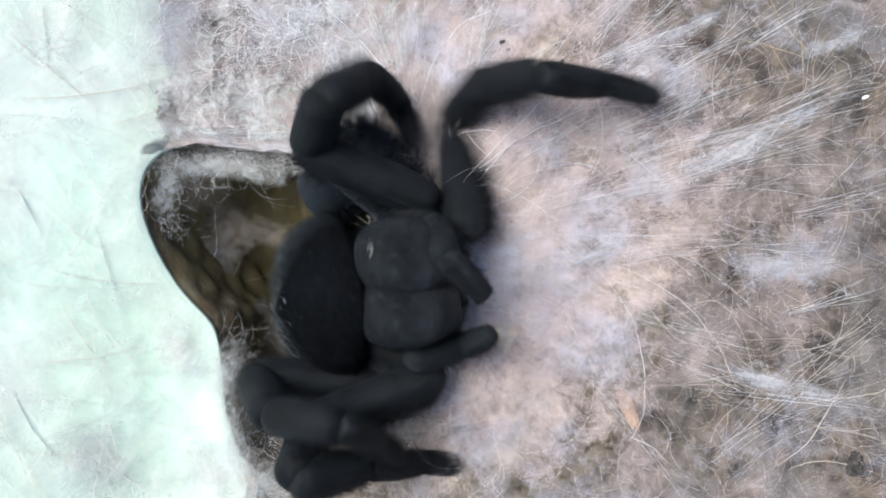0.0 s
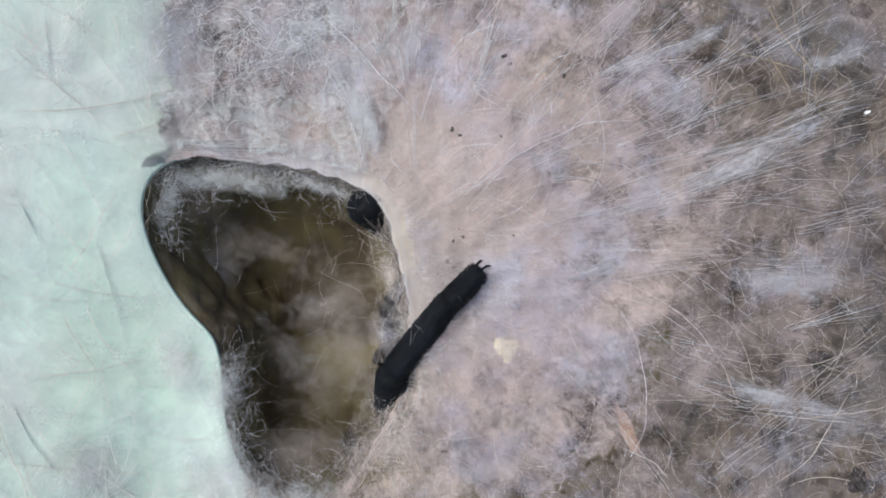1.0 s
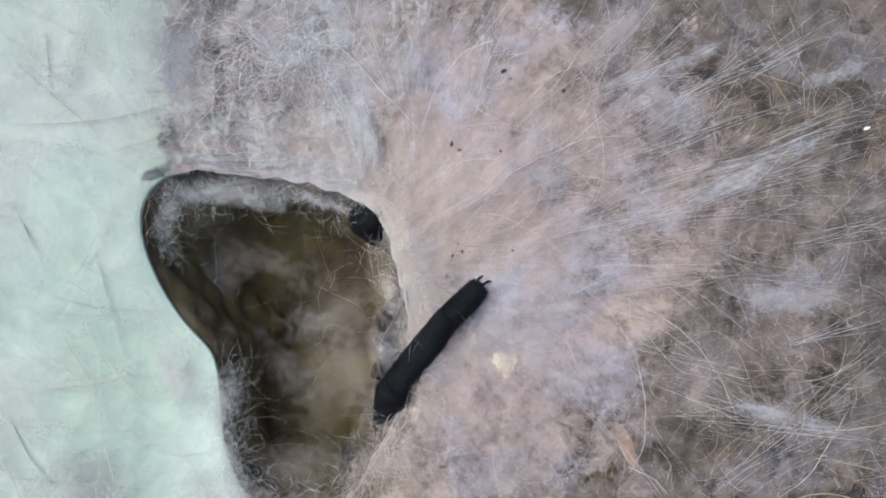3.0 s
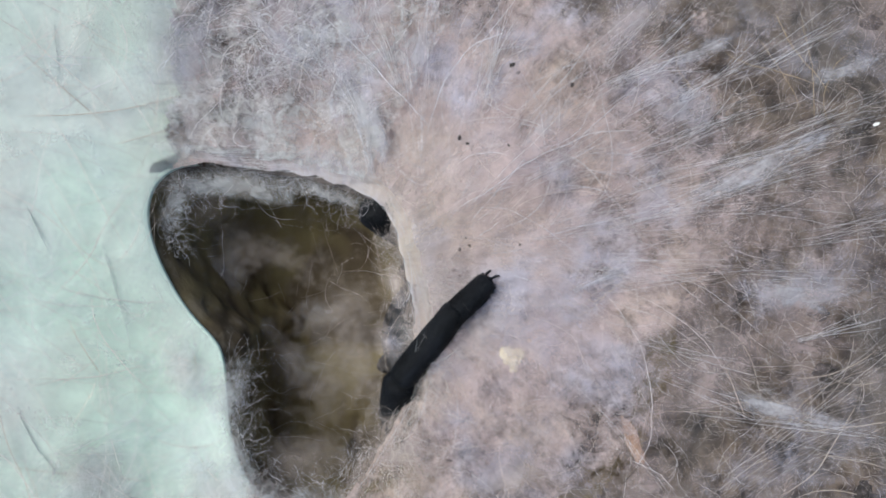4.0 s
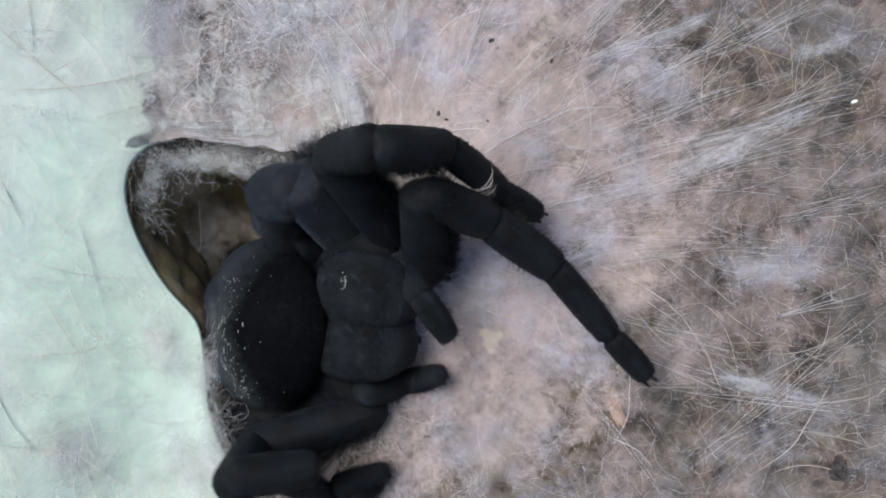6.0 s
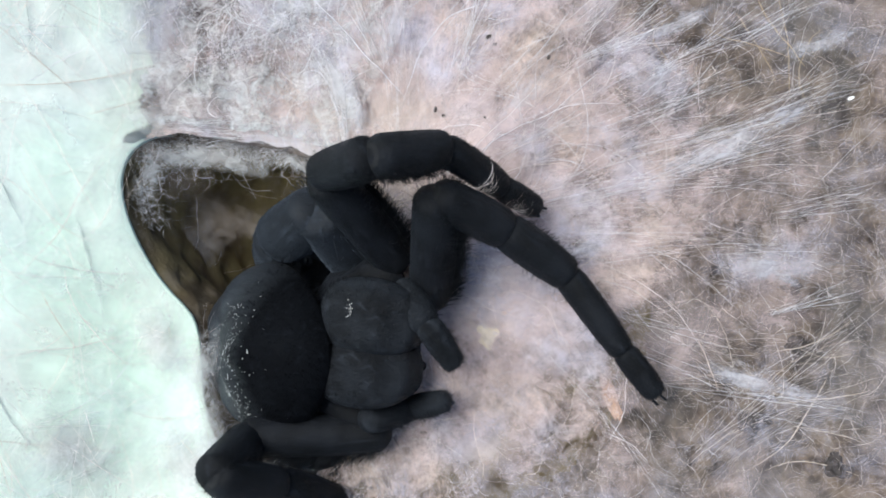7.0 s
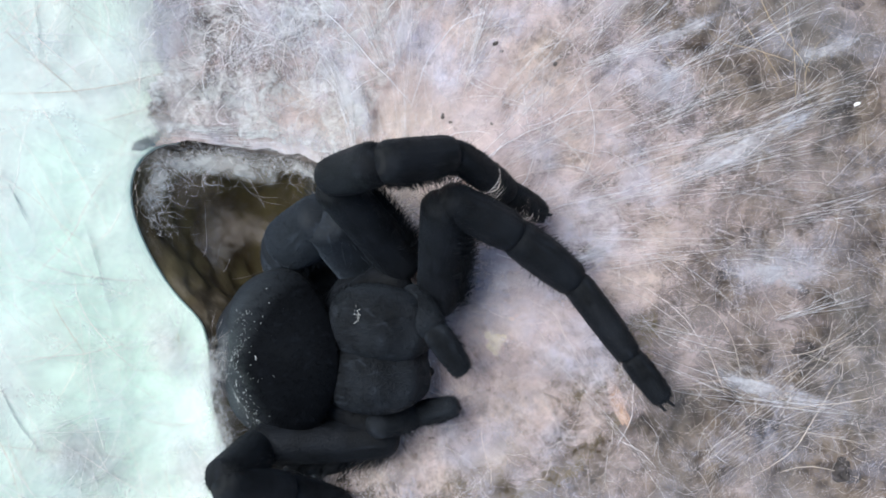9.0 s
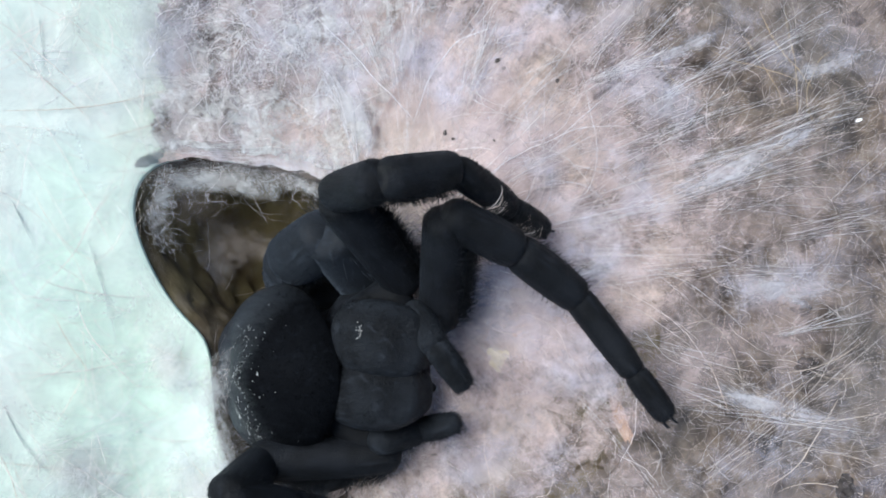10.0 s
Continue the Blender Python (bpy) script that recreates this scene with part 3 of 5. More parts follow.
    for (a, b, c), m, wide in (
            (((11.3, -4.8), (15.0, -6.2), (19.0, -9.2)), 7, 0.16),
            (((19.0, -9.2), (20.9, -10.6), (23.5, -10.7)), 6, 0.12),
            (((14.6, -12.6), (17.4, -9.1), (23.5, -4.9)), 8, 0.20),
            (((15.1, -12.3), (19.4, -9.7), (23.5, -6.2)), 5, 0.25),
            (((14.8, -13.3), (19.7, -10.6), (24.1, -10.3)), 11, 0.22),
            (((12.4, -8.1), (15.3, -8.0), (17.7, -9.7)), 5, 0.10),
            (((16.5, -10.3), (19.4, -7.7), (23.5, -6.2)), 5, 0.30),
            (((11.0, -5.1), (15.3, -5.6), (18.2, -7.9)), 5, 0.25),
            (((9.5, 2.8), (16.1, 4.2), (23.4, 7.4)), 8, 0.16),
            (((6.9, -2.7), (8.3, -2.1), (9.9, -1.3)), 5, 0.08),
            (((2.2, 6.8), (2.8, 9.7), (4.4, 12.9)), 5, 0.05),
            (((2.8, 8.2), (4.5, 10.6), (6.8, 12.6)), 5, 0.05),
            (((-4.4, 4.7), (-3.8, 6.5), (-5.0, 8.5)), 7, 0.10),
            (((-3.8, 5.3), (-5.0, 7.3), (-6.7, 8.5)), 5, 0.15),
            (((-6.2, 8.8), (-5.0, 7.3), (-4.3, 5.0)), 5, 0.12),
            (((17.9, 9.2), (18.7, 10.6), (18.4, 12.9)), 5, 0.06)):
        ends = [np.array(p)[None, None] + rng.normal(0, wide * k, (m, 1, 2)) for p, k in ((a, 2.4), (b, 2.2), (c, 4.0))]
        line = (1 - s) ** 2 * ends[0] + 2 * s * (1 - s) * (2 * ends[1] - 0.5 * ends[0] - 0.5 * ends[2]) + s ** 2 * ends[2]
        line = line + np.cumsum(rng.normal(0, 0.05, line.shape), 1)
        curved.append(on_sheet(line[..., 0], line[..., 1], 0, rng.uniform(0.2, 0.9, (m, 1))))
        thin.append(rng.gamma(1.2, 0.0035, m) + 0.0015)
    curved, thin = np.concatenate(curved), np.concatenate(thin)
    good = outside_mouth(curved[..., 0], curved[..., 1]).all(1)
    threads("curved_strands", curved[good], thin[good], PALE_THREAD, "loose curved strands of pale silk crossing one another")
    lines, radii = np.concatenate(lines), np.concatenate(radii)
    good = outside_mouth(lines[..., 0], lines[..., 1]).all(1)
    threads("silk_bundles", lines[good], radii[good], WHITE_THREAD, "bundled white silk strands on the web")


def build_tangle():
    """Short curly threads all over the sheet."""
    count = 7600
    start = np.stack([rng.uniform(-15, 27, count), rng.uniform(-16, 16, count)], -1)
    heading = np.arctan2(start[:, 1] - FOCUS[1], start[:, 0] - FOCUS[0]) + rng.normal(0, 0.8, count)
    x, y, lift = curly(start, heading, rng.gamma(2.2, 0.75, count) + 0.4, 9, 0.3, 0.3)
    good = outside_mouth(x, y, 0.1).all(1) & ((x[:, 0] > -3) | (y[:, 0] < 4) | (rng.random(count) < 0.25))
    threads("silk_tangle", on_sheet(x, y, lift, rng.gamma(1.3, 0.3, count)[:, None])[good],
            rng.gamma(1.6, 0.0012, count)[good] + 0.001, THREAD, "fine tangled pinkish silk all over the web")
    # tufts of white threads that spring from a few knots
    count, knots = 1500, 46
    knot = np.stack([rng.normal(-8.4, 3.4, knots), rng.normal(9.6, 2.8, knots)], -1)
    which = rng.integers(0, knots, count)
    start = knot[which] + rng.normal(0, 0.35, (count, 2))
    lean = rng.uniform(0, 6.28, knots)[which]
    x, y, lift = curly(start, lean + rng.normal(0, 0.8, count), rng.gamma(2.2, 0.8, count) + 0.5, 14, 0.17, 0.35)
    good = outside_mouth(x, y, 0.3).all(1)
    threads("curly_silk", on_sheet(x, y, lift, rng.gamma(2, 0.4, count)[:, None])[good],
            rng.gamma(1.1, 0.003, count)[good] + 0.002, WHITE_THREAD, "curly white silk tuft above the burrow mouth")


def build_rim():
    """Drawn-out threads along the mouth's edge and frayed ends over it."""
    lines, radii = [], []
    for k in range(60):
        a0, span = rng.uniform(radians(-80), radians(100)), rng.uniform(0.25, 1.1)
        turn = np.linspace(a0, min(a0 + span, radians(112)), 16)
        r = mouth_radius(turn) + rng.gamma(1.4, 0.5) + rng.normal(0, 0.5) * np.linspace(-1, 1, 16) + rng.normal(0, 0.3) * np.linspace(-1, 1, 16) ** 2
        x, y = MOUTH[0] + r * np.cos(turn), MOUTH[1] + r * np.sin(turn)
        lines.append(on_sheet(x, y, 0, 0.05 + rng.gamma(1.2, 0.15)))
        radii.append(rng.gamma(1.4, 0.0035) + 0.002)
    for k in range(20):
        a0 = rng.uniform(radians(-50), radians(105))
        turn = np.linspace(a0, min(a0 + rng.uniform(0.3, 0.8), radians(112)), 16)
        r = mouth_radius(turn) - 0.02 + abs(rng.normal(0, 0.06)) + 0.05 * np.sin(turn * 9 + k)
        x, y = MOUTH[0] + r * np.cos(turn), MOUTH[1] + r * np.sin(turn)
        lines.append(on_sheet(x, y, 0, 0.25 + rng.uniform(0, 0.15)))
        radii.append(rng.uniform(0.003, 0.009))
    threads("rim_threads", np.array(lines), radii, WHITE_THREAD, "taut white threads along the burrow's rim")
    count = 1100
    turn = rng.uniform(radians(-62), radians(85), count)
    r = mouth_radius(turn) + rng.gamma(1.4, 0.5, count)
    start = np.stack([MOUTH[0] + r * np.cos(turn), MOUTH[1] + r * np.sin(turn)], -1)
    x, y, lift = curly(start, turn + rng.normal(0, 0.55, count), rng.gamma(2.0, 0.8, count) + 0.4, 10, 0.16, 0.2)
    threads("spreading_threads", on_sheet(x, y, lift, rng.uniform(0.15, 0.8, (count, 1))), rng.gamma(1.4, 0.002, count) + 0.0012, CREAM_THREAD,
            "fine cream threads spreading from the burrow's rim")
    count = 1500
    turn = np.concatenate([rng.uniform(radians(-110), radians(135), 1300), rng.uniform(radians(215), radians(250), 200)])
    r = mouth_radius(turn) + rng.normal(0.1, 0.25, count)
    start = np.stack([MOUTH[0] + r * np.cos(turn), MOUTH[1] + r * np.sin(turn)], -1)
    x, y, lift = curly(start, turn + math.pi + rng.normal(0, 0.9, count), rng.gamma(1.6, 0.55, count) + 0.2, 9, 0.35, 0.2)
    fall = -np.linspace(0, 1, 9)[None] * rng.uniform(0.0, 2.4, (count, 1))
    threads("frayed_silk", np.stack([x, y, sheet_height(start[:, 0], start[:, 1])[:, None] + lift + fall], -1),
            rng.gamma(2.0, 0.0008, count) + 0.0015, THREAD, "frayed silk ends hanging into the burrow mouth")


def build_feathers():
    """Fine curled threads that fringe the upper and the lower rim."""
    count = 2300
    upper = rng.choice(np.concatenate([rng.uniform(radians(112), radians(150), 9), rng.uniform(radians(50), radians(112), 8)]), 1500)
    knot = np.concatenate([upper, rng.choice(rng.uniform(radians(225), radians(305), 22), 800)]) + rng.normal(0, 0.05, count)
    r = mouth_radius(knot) - np.abs(rng.normal(0.1, 0.5, count)) * np.where(knot > 2, 1.7, 0.75)
    start = np.stack([MOUTH[0] + r * np.cos(knot), MOUTH[1] + r * np.sin(knot)], -1) + rng.normal(0, 0.22, (count, 2))
    x, y, lift = curly(start, knot + math.pi + rng.normal(0, 1.3, count), rng.gamma(2.0, 0.32, count) + 0.2, 10, 0.38, 0.3)
    base = np.minimum(sheet_height(start[:, 0], start[:, 1]), 1.4)[:, None] - 0.5 - rng.uniform(0, 0.9, (count, 1))
    threads("feathery_silk", np.stack([x, y, base + lift - 0.5 * np.linspace(0, 1, 10)[None]], -1), rng.gamma(1.4, 0.0016, count) + 0.0012, WHITE_THREAD,
            "fine curled white silk fringing the burrow mouth")


def build_burrow_threads():
    count = 120
    turn, share = rng.uniform(0, 6.28, count), np.sqrt(rng.uniform(0, 0.9, count))
    r = mouth_radius(turn) * share
    start = np.stack([MOUTH[0] + r * np.cos(turn), MOUTH[1] + r * np.sin(turn)], -1)
    x, y, lift = curly(start, rng.uniform(0, 6.28, count), rng.gamma(2.5, 1.1, count) + 0.5, 12, 0.16, 0.3)
    depth = -10.5 + 9 * share[:, None] ** 3 + rng.uniform(-1.5, 1.5, (count, 1))
    threads("burrow_threads", np.stack([x, y, lift + depth], -1), rng.gamma(2.0, 0.0018, count) + 0.002, THREAD,
            "sparse silk threads crossing the burrow")


def build_wall_threads():
    count = 520
    start = np.stack([rng.uniform(-27, -12, count), rng.uniform(-16, 15, count)], -1)
    heading = np.where(rng.random(count) < 0.6, rng.normal(-1.2, 0.35, count), rng.normal(0.2, 0.5, count))
    x, y, lift = curly(start, heading, rng.gamma(3, 1.8, count), 14, 0.07, 0.05)
    good = (x.max(1) < -13.5) | ((y.max(1) < 0) & (x.max(1) < -10) & outside_mouth(x, y, 0.3).all(1))
    z = wall_height(x, y) + 0.3 + rng.uniform(0, 0.3, (count, 1)) + np.abs(lift)
    threads("wall_threads", np.stack([x, y, z], -1)[good], rng.gamma(2.0, 0.003, count)[good] + 0.003, THREAD,
            "pale silk threads on the green wall")


build_fan()
build_tangle()
build_rim()
build_feathers()
build_burrow_threads()
build_wall_threads()


# ---- fibres and crumbs ----
def fibre(name, start, heading, length, radius, material, label, category, group, curl=0.05, height=0.6, where=sheet_height, sides=6):
    x, y, lift = curly(np.array([start], float), [radians(heading)], [length], 18, curl, 0.08)
    verts, quads = tubes(np.stack([x, y, where(x, y) + height + lift], -1), [radius], sides, 0.75)
    return tagged(mesh_object(name, verts, quads, material), label, category, group)


def build_fibres():
    for start, heading, length, radius in (
            ((17.2, 12.6), -68, 5.2, 0.07), ((18.6, 12.9), -88, 6.5, 0.05), ((16.2, 11.2), -40, 4.5, 0.05), ((19.5, 8.6), 160, 5.0, 0.06),
            ((21.5, 10.5), 200, 5.5, 0.04), ((12.2, 11.0), -100, 3.5, 0.04),
            ((10.5, 10.3), -60, 3.0, 0.04)):
        fibre("straw_fibre", start, heading, length, radius * 0.34, STRAW, "thin golden straw fibre caught in the web", "straw", "straw fibres in the web", 0.09, 0.5)
    for start, heading, length, radius in (
            ((22.9, -4.8), 215, 5.0, 0.045), ((13.1, -7.9), -4, 5.5, 0.035), ((18.2, -9.2), -12, 5.5, 0.05), ((14.5, -6.7), -32, 6.5, 0.03),
            ((17.2, -12.7), 24, 6.5, 0.06), ((17.9, -12.9), 20, 5.5, 0.045), ((14.7, -12.3), 48, 5.2, 0.035), ((10.8, -8.3), 4, 6.0, 0.025),
            ((22.9, -6.6), 203, 4.0, 0.03), ((19.0, -10.5), 4, 4.5, 0.035)):
        fibre("dry_rootlet", start, heading, length, radius * 0.42, TAN_THREAD, "dry tan rootlet wrapped in silk", "rootlet", "rootlets in the web", 0.05, 0.4)
    for start, heading, length in (
            ((-18.9, 11.4), -85, 3.0), ((-20.8, 4.3), -71, 4.7), ((-17.0, 0.8), -76, 6.0), ((-20.6, -7.3), -71, 4.4), ((-18.0, -10.7), -54, 2.5)):
        fibre("dark_fibre", start, heading, length, 0.1 if start[1] < -8 else 0.026, GREY, "soft grey fibre lying on the pale wall", "fibre", "grey fibres on the wall", 0.03, 0.05, wall_height)
    for start, heading, length in (
            ((-20.8, 6.5), 5, 8.1), ((-20.3, 9.7), -39, 4.8), ((-21.0, -10.3), -13, 6.7), ((-18.4, -3.1), -70, 3.5), ((-16.6, 5.3), 15, 4.0), ((-12.9, -4.8), -68, 1.6)):
        fibre("brown_thread", start, heading, length, 0.022, TAN_THREAD, "thin brown thread lying on the pale wall", "fibre", "brown threads on the wall", 0.022, 0.3, wall_height)


def crumb(name, x, y, size, material, label, category, group, flat=0.6, where=sheet_height, lift=0.3, stretch=1.0, turn=0.0):
    """A small broken lump."""
    bm = bmesh.new()
    bmesh.ops.create_icosphere(bm, subdivisions=3, radius=1.0)
    shift = rng.uniform(0, 50, 3)
    for v in bm.verts:
        v.co *= 1 + 0.55 * noise.fractal(v.co * 1.3 + Vector(shift), 1.0, 2.0, 4)
        v.co = Vector((v.co.x * size * stretch, v.co.y * size, v.co.z * size * flat)) * MM
    mesh = bpy.data.meshes.new(name)
    bm.to_mesh(mesh)
    bm.free()
    mesh.materials.append(material)
    ob = new(name, mesh)
    ob.matrix_basis = mm(x, y, float(where(np.float64(x), np.float64(y))) + lift, 0, 0, turn)
    return tagged(ob, label, category, group)


def build_crumbs():
    # white lump added in place of a silk strand's brighter end
    crumb("bright_strand_end", 22.4, 6.6, 0.09, STRAND_END_WHITE, "small white lump added as the brighter end of a silk strand", "flake", "flakes in the web", 0.5, lift=0.8, stretch=1.7, turn=20)
    flake = crumb("yellow_flake", 3.6, -5.5, 0.62, YELLOW, "pale yellow plant flake under thin silk", "flake", "flakes in the web", 0.2, lift=0.05, turn=30)
    sliver = crumb("bark_sliver", 10.1, -10.0, 0.3, BARK, "orange-brown bark sliver under thin silk", "bark", "flakes in the web", 0.4, lift=-0.75, stretch=4.4, turn=-68)
    for x, y, size in ((0.9, 0.15, 0.13), (1.4, 0.35, 0.1), (1.8, 0.3, 0.08), (0.6, -0.9, 0.16), (0.9, -1.2, 0.1), (1.2, 0.75, 0.07),
                       (4.0, 0.4, 0.08), (0.9, 5.9, 0.18), (1.3, 5.6, 0.12), (3.4, 5.5, 0.1), (6.7, 8.6, 0.16), (3.6, 9.6, 0.2), (3.9, 9.2, 0.15)):
        crumb("soil_speck", x, y, size * 0.5, DARK, "tiny black soil speck on the silk", "crumb", "soil specks on the silk", 0.6, lift=0.8, stretch=1.6, turn=rng.uniform(0, 180))
    for x, y, size in ((21.9, -12.6, 0.45), (22.5, -12.9, 0.35), (17.5, -10.4, 0.5), (18.1, -10.2, 0.35), (19.6, -3.2, 0.4), (18.5, -4.9, 0.35), (19.8, -6.2, 0.4), (22.4, 12.0, 0.4), (15.5, -3.9, 0.3)):
        crumb("soil_crumb", x, y, size, DARK, "dark crumb of soil beside the web", "crumb", "soil crumbs", 0.8, lift=0.15, stretch=1.3, turn=rng.uniform(0, 180))
    return flake, sliver


build_fibres()
PULLED = build_crumbs()


# ---- the spider: faces +x in its own space, its back up ----
spider = tagged(new("spider"), "black burrowing spider with stout hairy legs, at its silk-lined burrow", "spider")
spider.empty_display_size = 0.004
SEGMENTS = ("femur", "patella", "tibia", "metatarsus", "tarsus")
LENGTHS = (7.2, 4.3, 4.2, 4.7, 2.7)
GIRTHS = ((0.95, 1.24, 0.98), (0.84, 1.2, 0.96), (0.9, 1.14, 0.82), (0.7, 0.86, 0.6), (0.56, 0.76, 0.5))
HIPS = {"leg_l1": (6.2, 2.7, -5.6), "leg_l2": (5.2, 4.6, -4.4), "leg_l3": (1.37, 3.66, -5.44), "leg_l4": (-1.8, 3.8, -1.8),
        "leg_r1": (4.7, -3.9, -4.1), "leg_r2": (2.2, -4.6, -2.6), "leg_r3": (0.6, -4.2, -1.8), "leg_r4": (-1.8, -3.8, -1.8)}


def bristles(count, outline, size, under, lean=0.5):
    """Fine hairs on a limb along x, whose outline has rows of x, radius and sag; under: how much they keep to its lower side."""
    outline = np.asarray(outline)
    a = rng.normal(-math.pi / 2, under, count)
    x = rng.uniform(0.03, 0.97, count) * outline[-1, 0]
    radius, sag = np.interp(x, outline[:, 0], outline[:, 1]) * 0.96, np.interp(x, outline[:, 0], outline[:, 2])
    root = np.stack([x, radius * np.cos(a), radius * np.sin(a) * 1.06 + sag], -1)
    way = np.stack([rng.normal(lean, 0.3, count), np.cos(a), np.sin(a)], -1)
    way /= np.linalg.norm(way, axis=1, keepdims=True)
    lines = root[:, None] + way[:, None] * (np.linspace(-0.1, 1, 4)[:, None] * (size * rng.uniform(0.5, 1.2, count))[:, None, None])
    lines[:, 2:, 0] += 0.12 * size
    return tubes(lines, np.full(count, 0.011), 3, 0.7)


def limb(length, girth, hairs, hair_size, under):
    """A leg segment along x with rounded ends and a slight belly."""
    a, b, c = girth
    rows = []
    for s in np.concatenate([[0, 0.012, 0.035, 0.07, 0.12], np.linspace(0.18, 0.82, 8), [0.88, 0.93, 0.965, 0.988, 1.0]]):
        r = a * (1 - s) ** 2 + 2 * b * s * (1 - s) + c * s ** 2
        r *= min(1, math.sqrt(max(0.0, 1 - max(0, 1 - s * length / (0.85 * a)) ** 2)) + 0.02) * min(1, math.sqrt(max(0.0, 1 - max(0, 1 - (1 - s) * length / (0.6 * c)) ** 2)) + 0.02)
        rows.append((s * (length + 0.5) - 0.25, r, -0.1 * b * math.sin(s * math.pi)))
    body = lathe(rows, 18, 1.06)
    verts, quads = joined(body, bristles(hairs, rows, hair_size, under), bristles(1400, rows, 0.13, 3.0, 1.4))
    band = np.zeros(len(quads), np.int32)
    band[18:36] = 1
    return verts, quads, band


SHAPES = [limb(n, g, h, z, u) for n, g, h, z, u in zip(LENGTHS, GIRTHS, (2600, 420, 900, 400, 240), (0.85, 0.28, 0.4, 0.16, 0.13), (0.7, 0.8, 0.7, 0.8, 0.8))]
CLAWS = joined(*[tubes([[(2.7, y, 0.1), (2.98, y * 1.2, 0.2), (3.22, y * 1.3, 0.14), (3.38, y * 1.3, -0.06)]], [0.075], 5, 0.6) for y in (-0.2, 0.2)])
SHARED = {}


def build_leg(key):
    hip = Vector(HIPS[key])
    inner = Vector((hip.x * 0.55, hip.y * 0.35, -1.2))
    way = inner - hip
    verts, quads = lathe([(0, 0.3, 0), (0.15, 0.95, 0), (0.8, 1.25, 0), (way.length * 0.6, 1.3, 0), (way.length, 1.1, 0)], 16)
    turn = way.to_track_quat("X", "Z").to_matrix()
    leg = mesh_object("leg", verts @ np.array(turn).T, quads, BLACK_MATT, spider, "stout black hairy leg of several segments")
    leg.matrix_basis = Matrix.Translation(hip * MM)
    parts = []
    for name, (v, q, band) in zip(SEGMENTS, SHAPES):
        if name in SHARED:
            segment = new(name, SHARED[name])
            segment.parent = leg
        else:
            if name == "tarsus":
                v, q = joined((v, q), CLAWS)
                band = np.concatenate([band, np.zeros(len(q) - len(band), np.int32)])
            segment = mesh_object(name, v, q, BLACK_MATT, leg, band=band)
            SHARED[name] = segment.data
        if key in ("leg_l3", "leg_l4"):
            # hind legs, bare and duller; reflected sky is painted in as paler grey
            segment.material_slots[0].link = "OBJECT"
            segment.material_slots[0].material = REAR_LEG
            segment.scale = (1.0, 1.45, 1.45)
            segment.material_slots[1].link = "OBJECT"
            segment.material_slots[1].material = REAR_LEG
        parts.append(segment)
    return leg, parts


def blob(name, size, centre, material, shape=None, turn=(0, 0, 0), label="", rings=40):
    """A rounded body part; shape moulds unit-sphere points."""
    t, p = np.linspace(0, math.pi, rings), np.linspace(0, 2 * math.pi, rings * 2 + 1)[:-1]
    t, p = np.meshgrid(t, p, indexing="ij")
    pts = np.stack([-np.cos(t), np.sin(t) * np.cos(p), np.sin(t) * np.sin(p)], -1).reshape(-1, 3)
    pts = pts * (1 + 0.00001 * rng.normal(size=pts.shape))
    if shape:
        pts = shape(pts)
    ob = mesh_object(name, pts * np.array(size), sheet_faces(rings, rings * 2, True), material, spider, label)
    ob.matrix_basis = mm(*centre, *turn)
    return ob


def crumb_points(centre, size):
    """A tiny flat fleck."""
    v, q = lathe([(-1, 0.05, 0), (-0.5, 0.8, 0), (0.4, 1, 0), (1, 0.05, 0)], 6, 0.5)
    return v * size * rng.uniform(0.5, 1.5) + np.asarray(centre), q


def carapace_shape(p):
    x, y, z = p[:, 0], p[:, 1], p[:, 2]
    head = np.exp(-((x - 0.55) / 0.4) ** 2 - (y / 0.5) ** 2)
    groove = np.exp(-((x + 0.25) / 0.1) ** 2 - (y / 0.35) ** 2)
    spoke = np.cos(np.arctan2(y, x + 0.25) * 8) * np.exp(-((np.hypot(x + 0.25, y) - 0.5) / 0.3) ** 2)
    out = p.copy()
    out[:, 2] = np.where(z > 0, z + 0.22 * head - 0.3 * groove + 0.05 * spoke, z * 0.45)
    out[:, 1] *= 1 - 0.22 * np.clip(x, 0, 1) ** 2
    return out


def chelicera_shape(p):
    out = np.sign(p) * np.abs(p) ** np.array([0.85, 0.7, 0.9])
    out[:, 2] -= 0.25 * np.clip(p[:, 0], 0, 1) ** 2
    out[:, 1] *= 1 - 0.18 * np.clip(-p[:, 2], 0, 1)
    out[:, 0] += 0.03 * np.sin(p[:, 2] * 9) * np.clip(p[:, 0], 0, 1)
    return out


def bone(a, b):
    """The pose of a segment that runs from a to b, its back turned upwards."""
    x = (b - a).normalized()
    z = Vector((-0.6, 0.25, 0.75))
    z = (z - x * z.dot(x)).normalized()
    m = Matrix((x, z.cross(x), z)).transposed().to_4x4()
    return Matrix.Translation(a * MM) @ m


FEELERS = {1: ((6.54, 3.58, -3.76), (9.02, 1.94, -3.37), (9.05, -0.07, -5.02)),
           -1: ((5.48, -3.04, -2.25), (4.92, -2.74, -5.18), (7.37, -2.1, -5.75))}


ABDOMEN_OUT, ABDOMEN_IN = (-6.4, 0.8, -4.2), (-4.4, -0.6, -5.6)


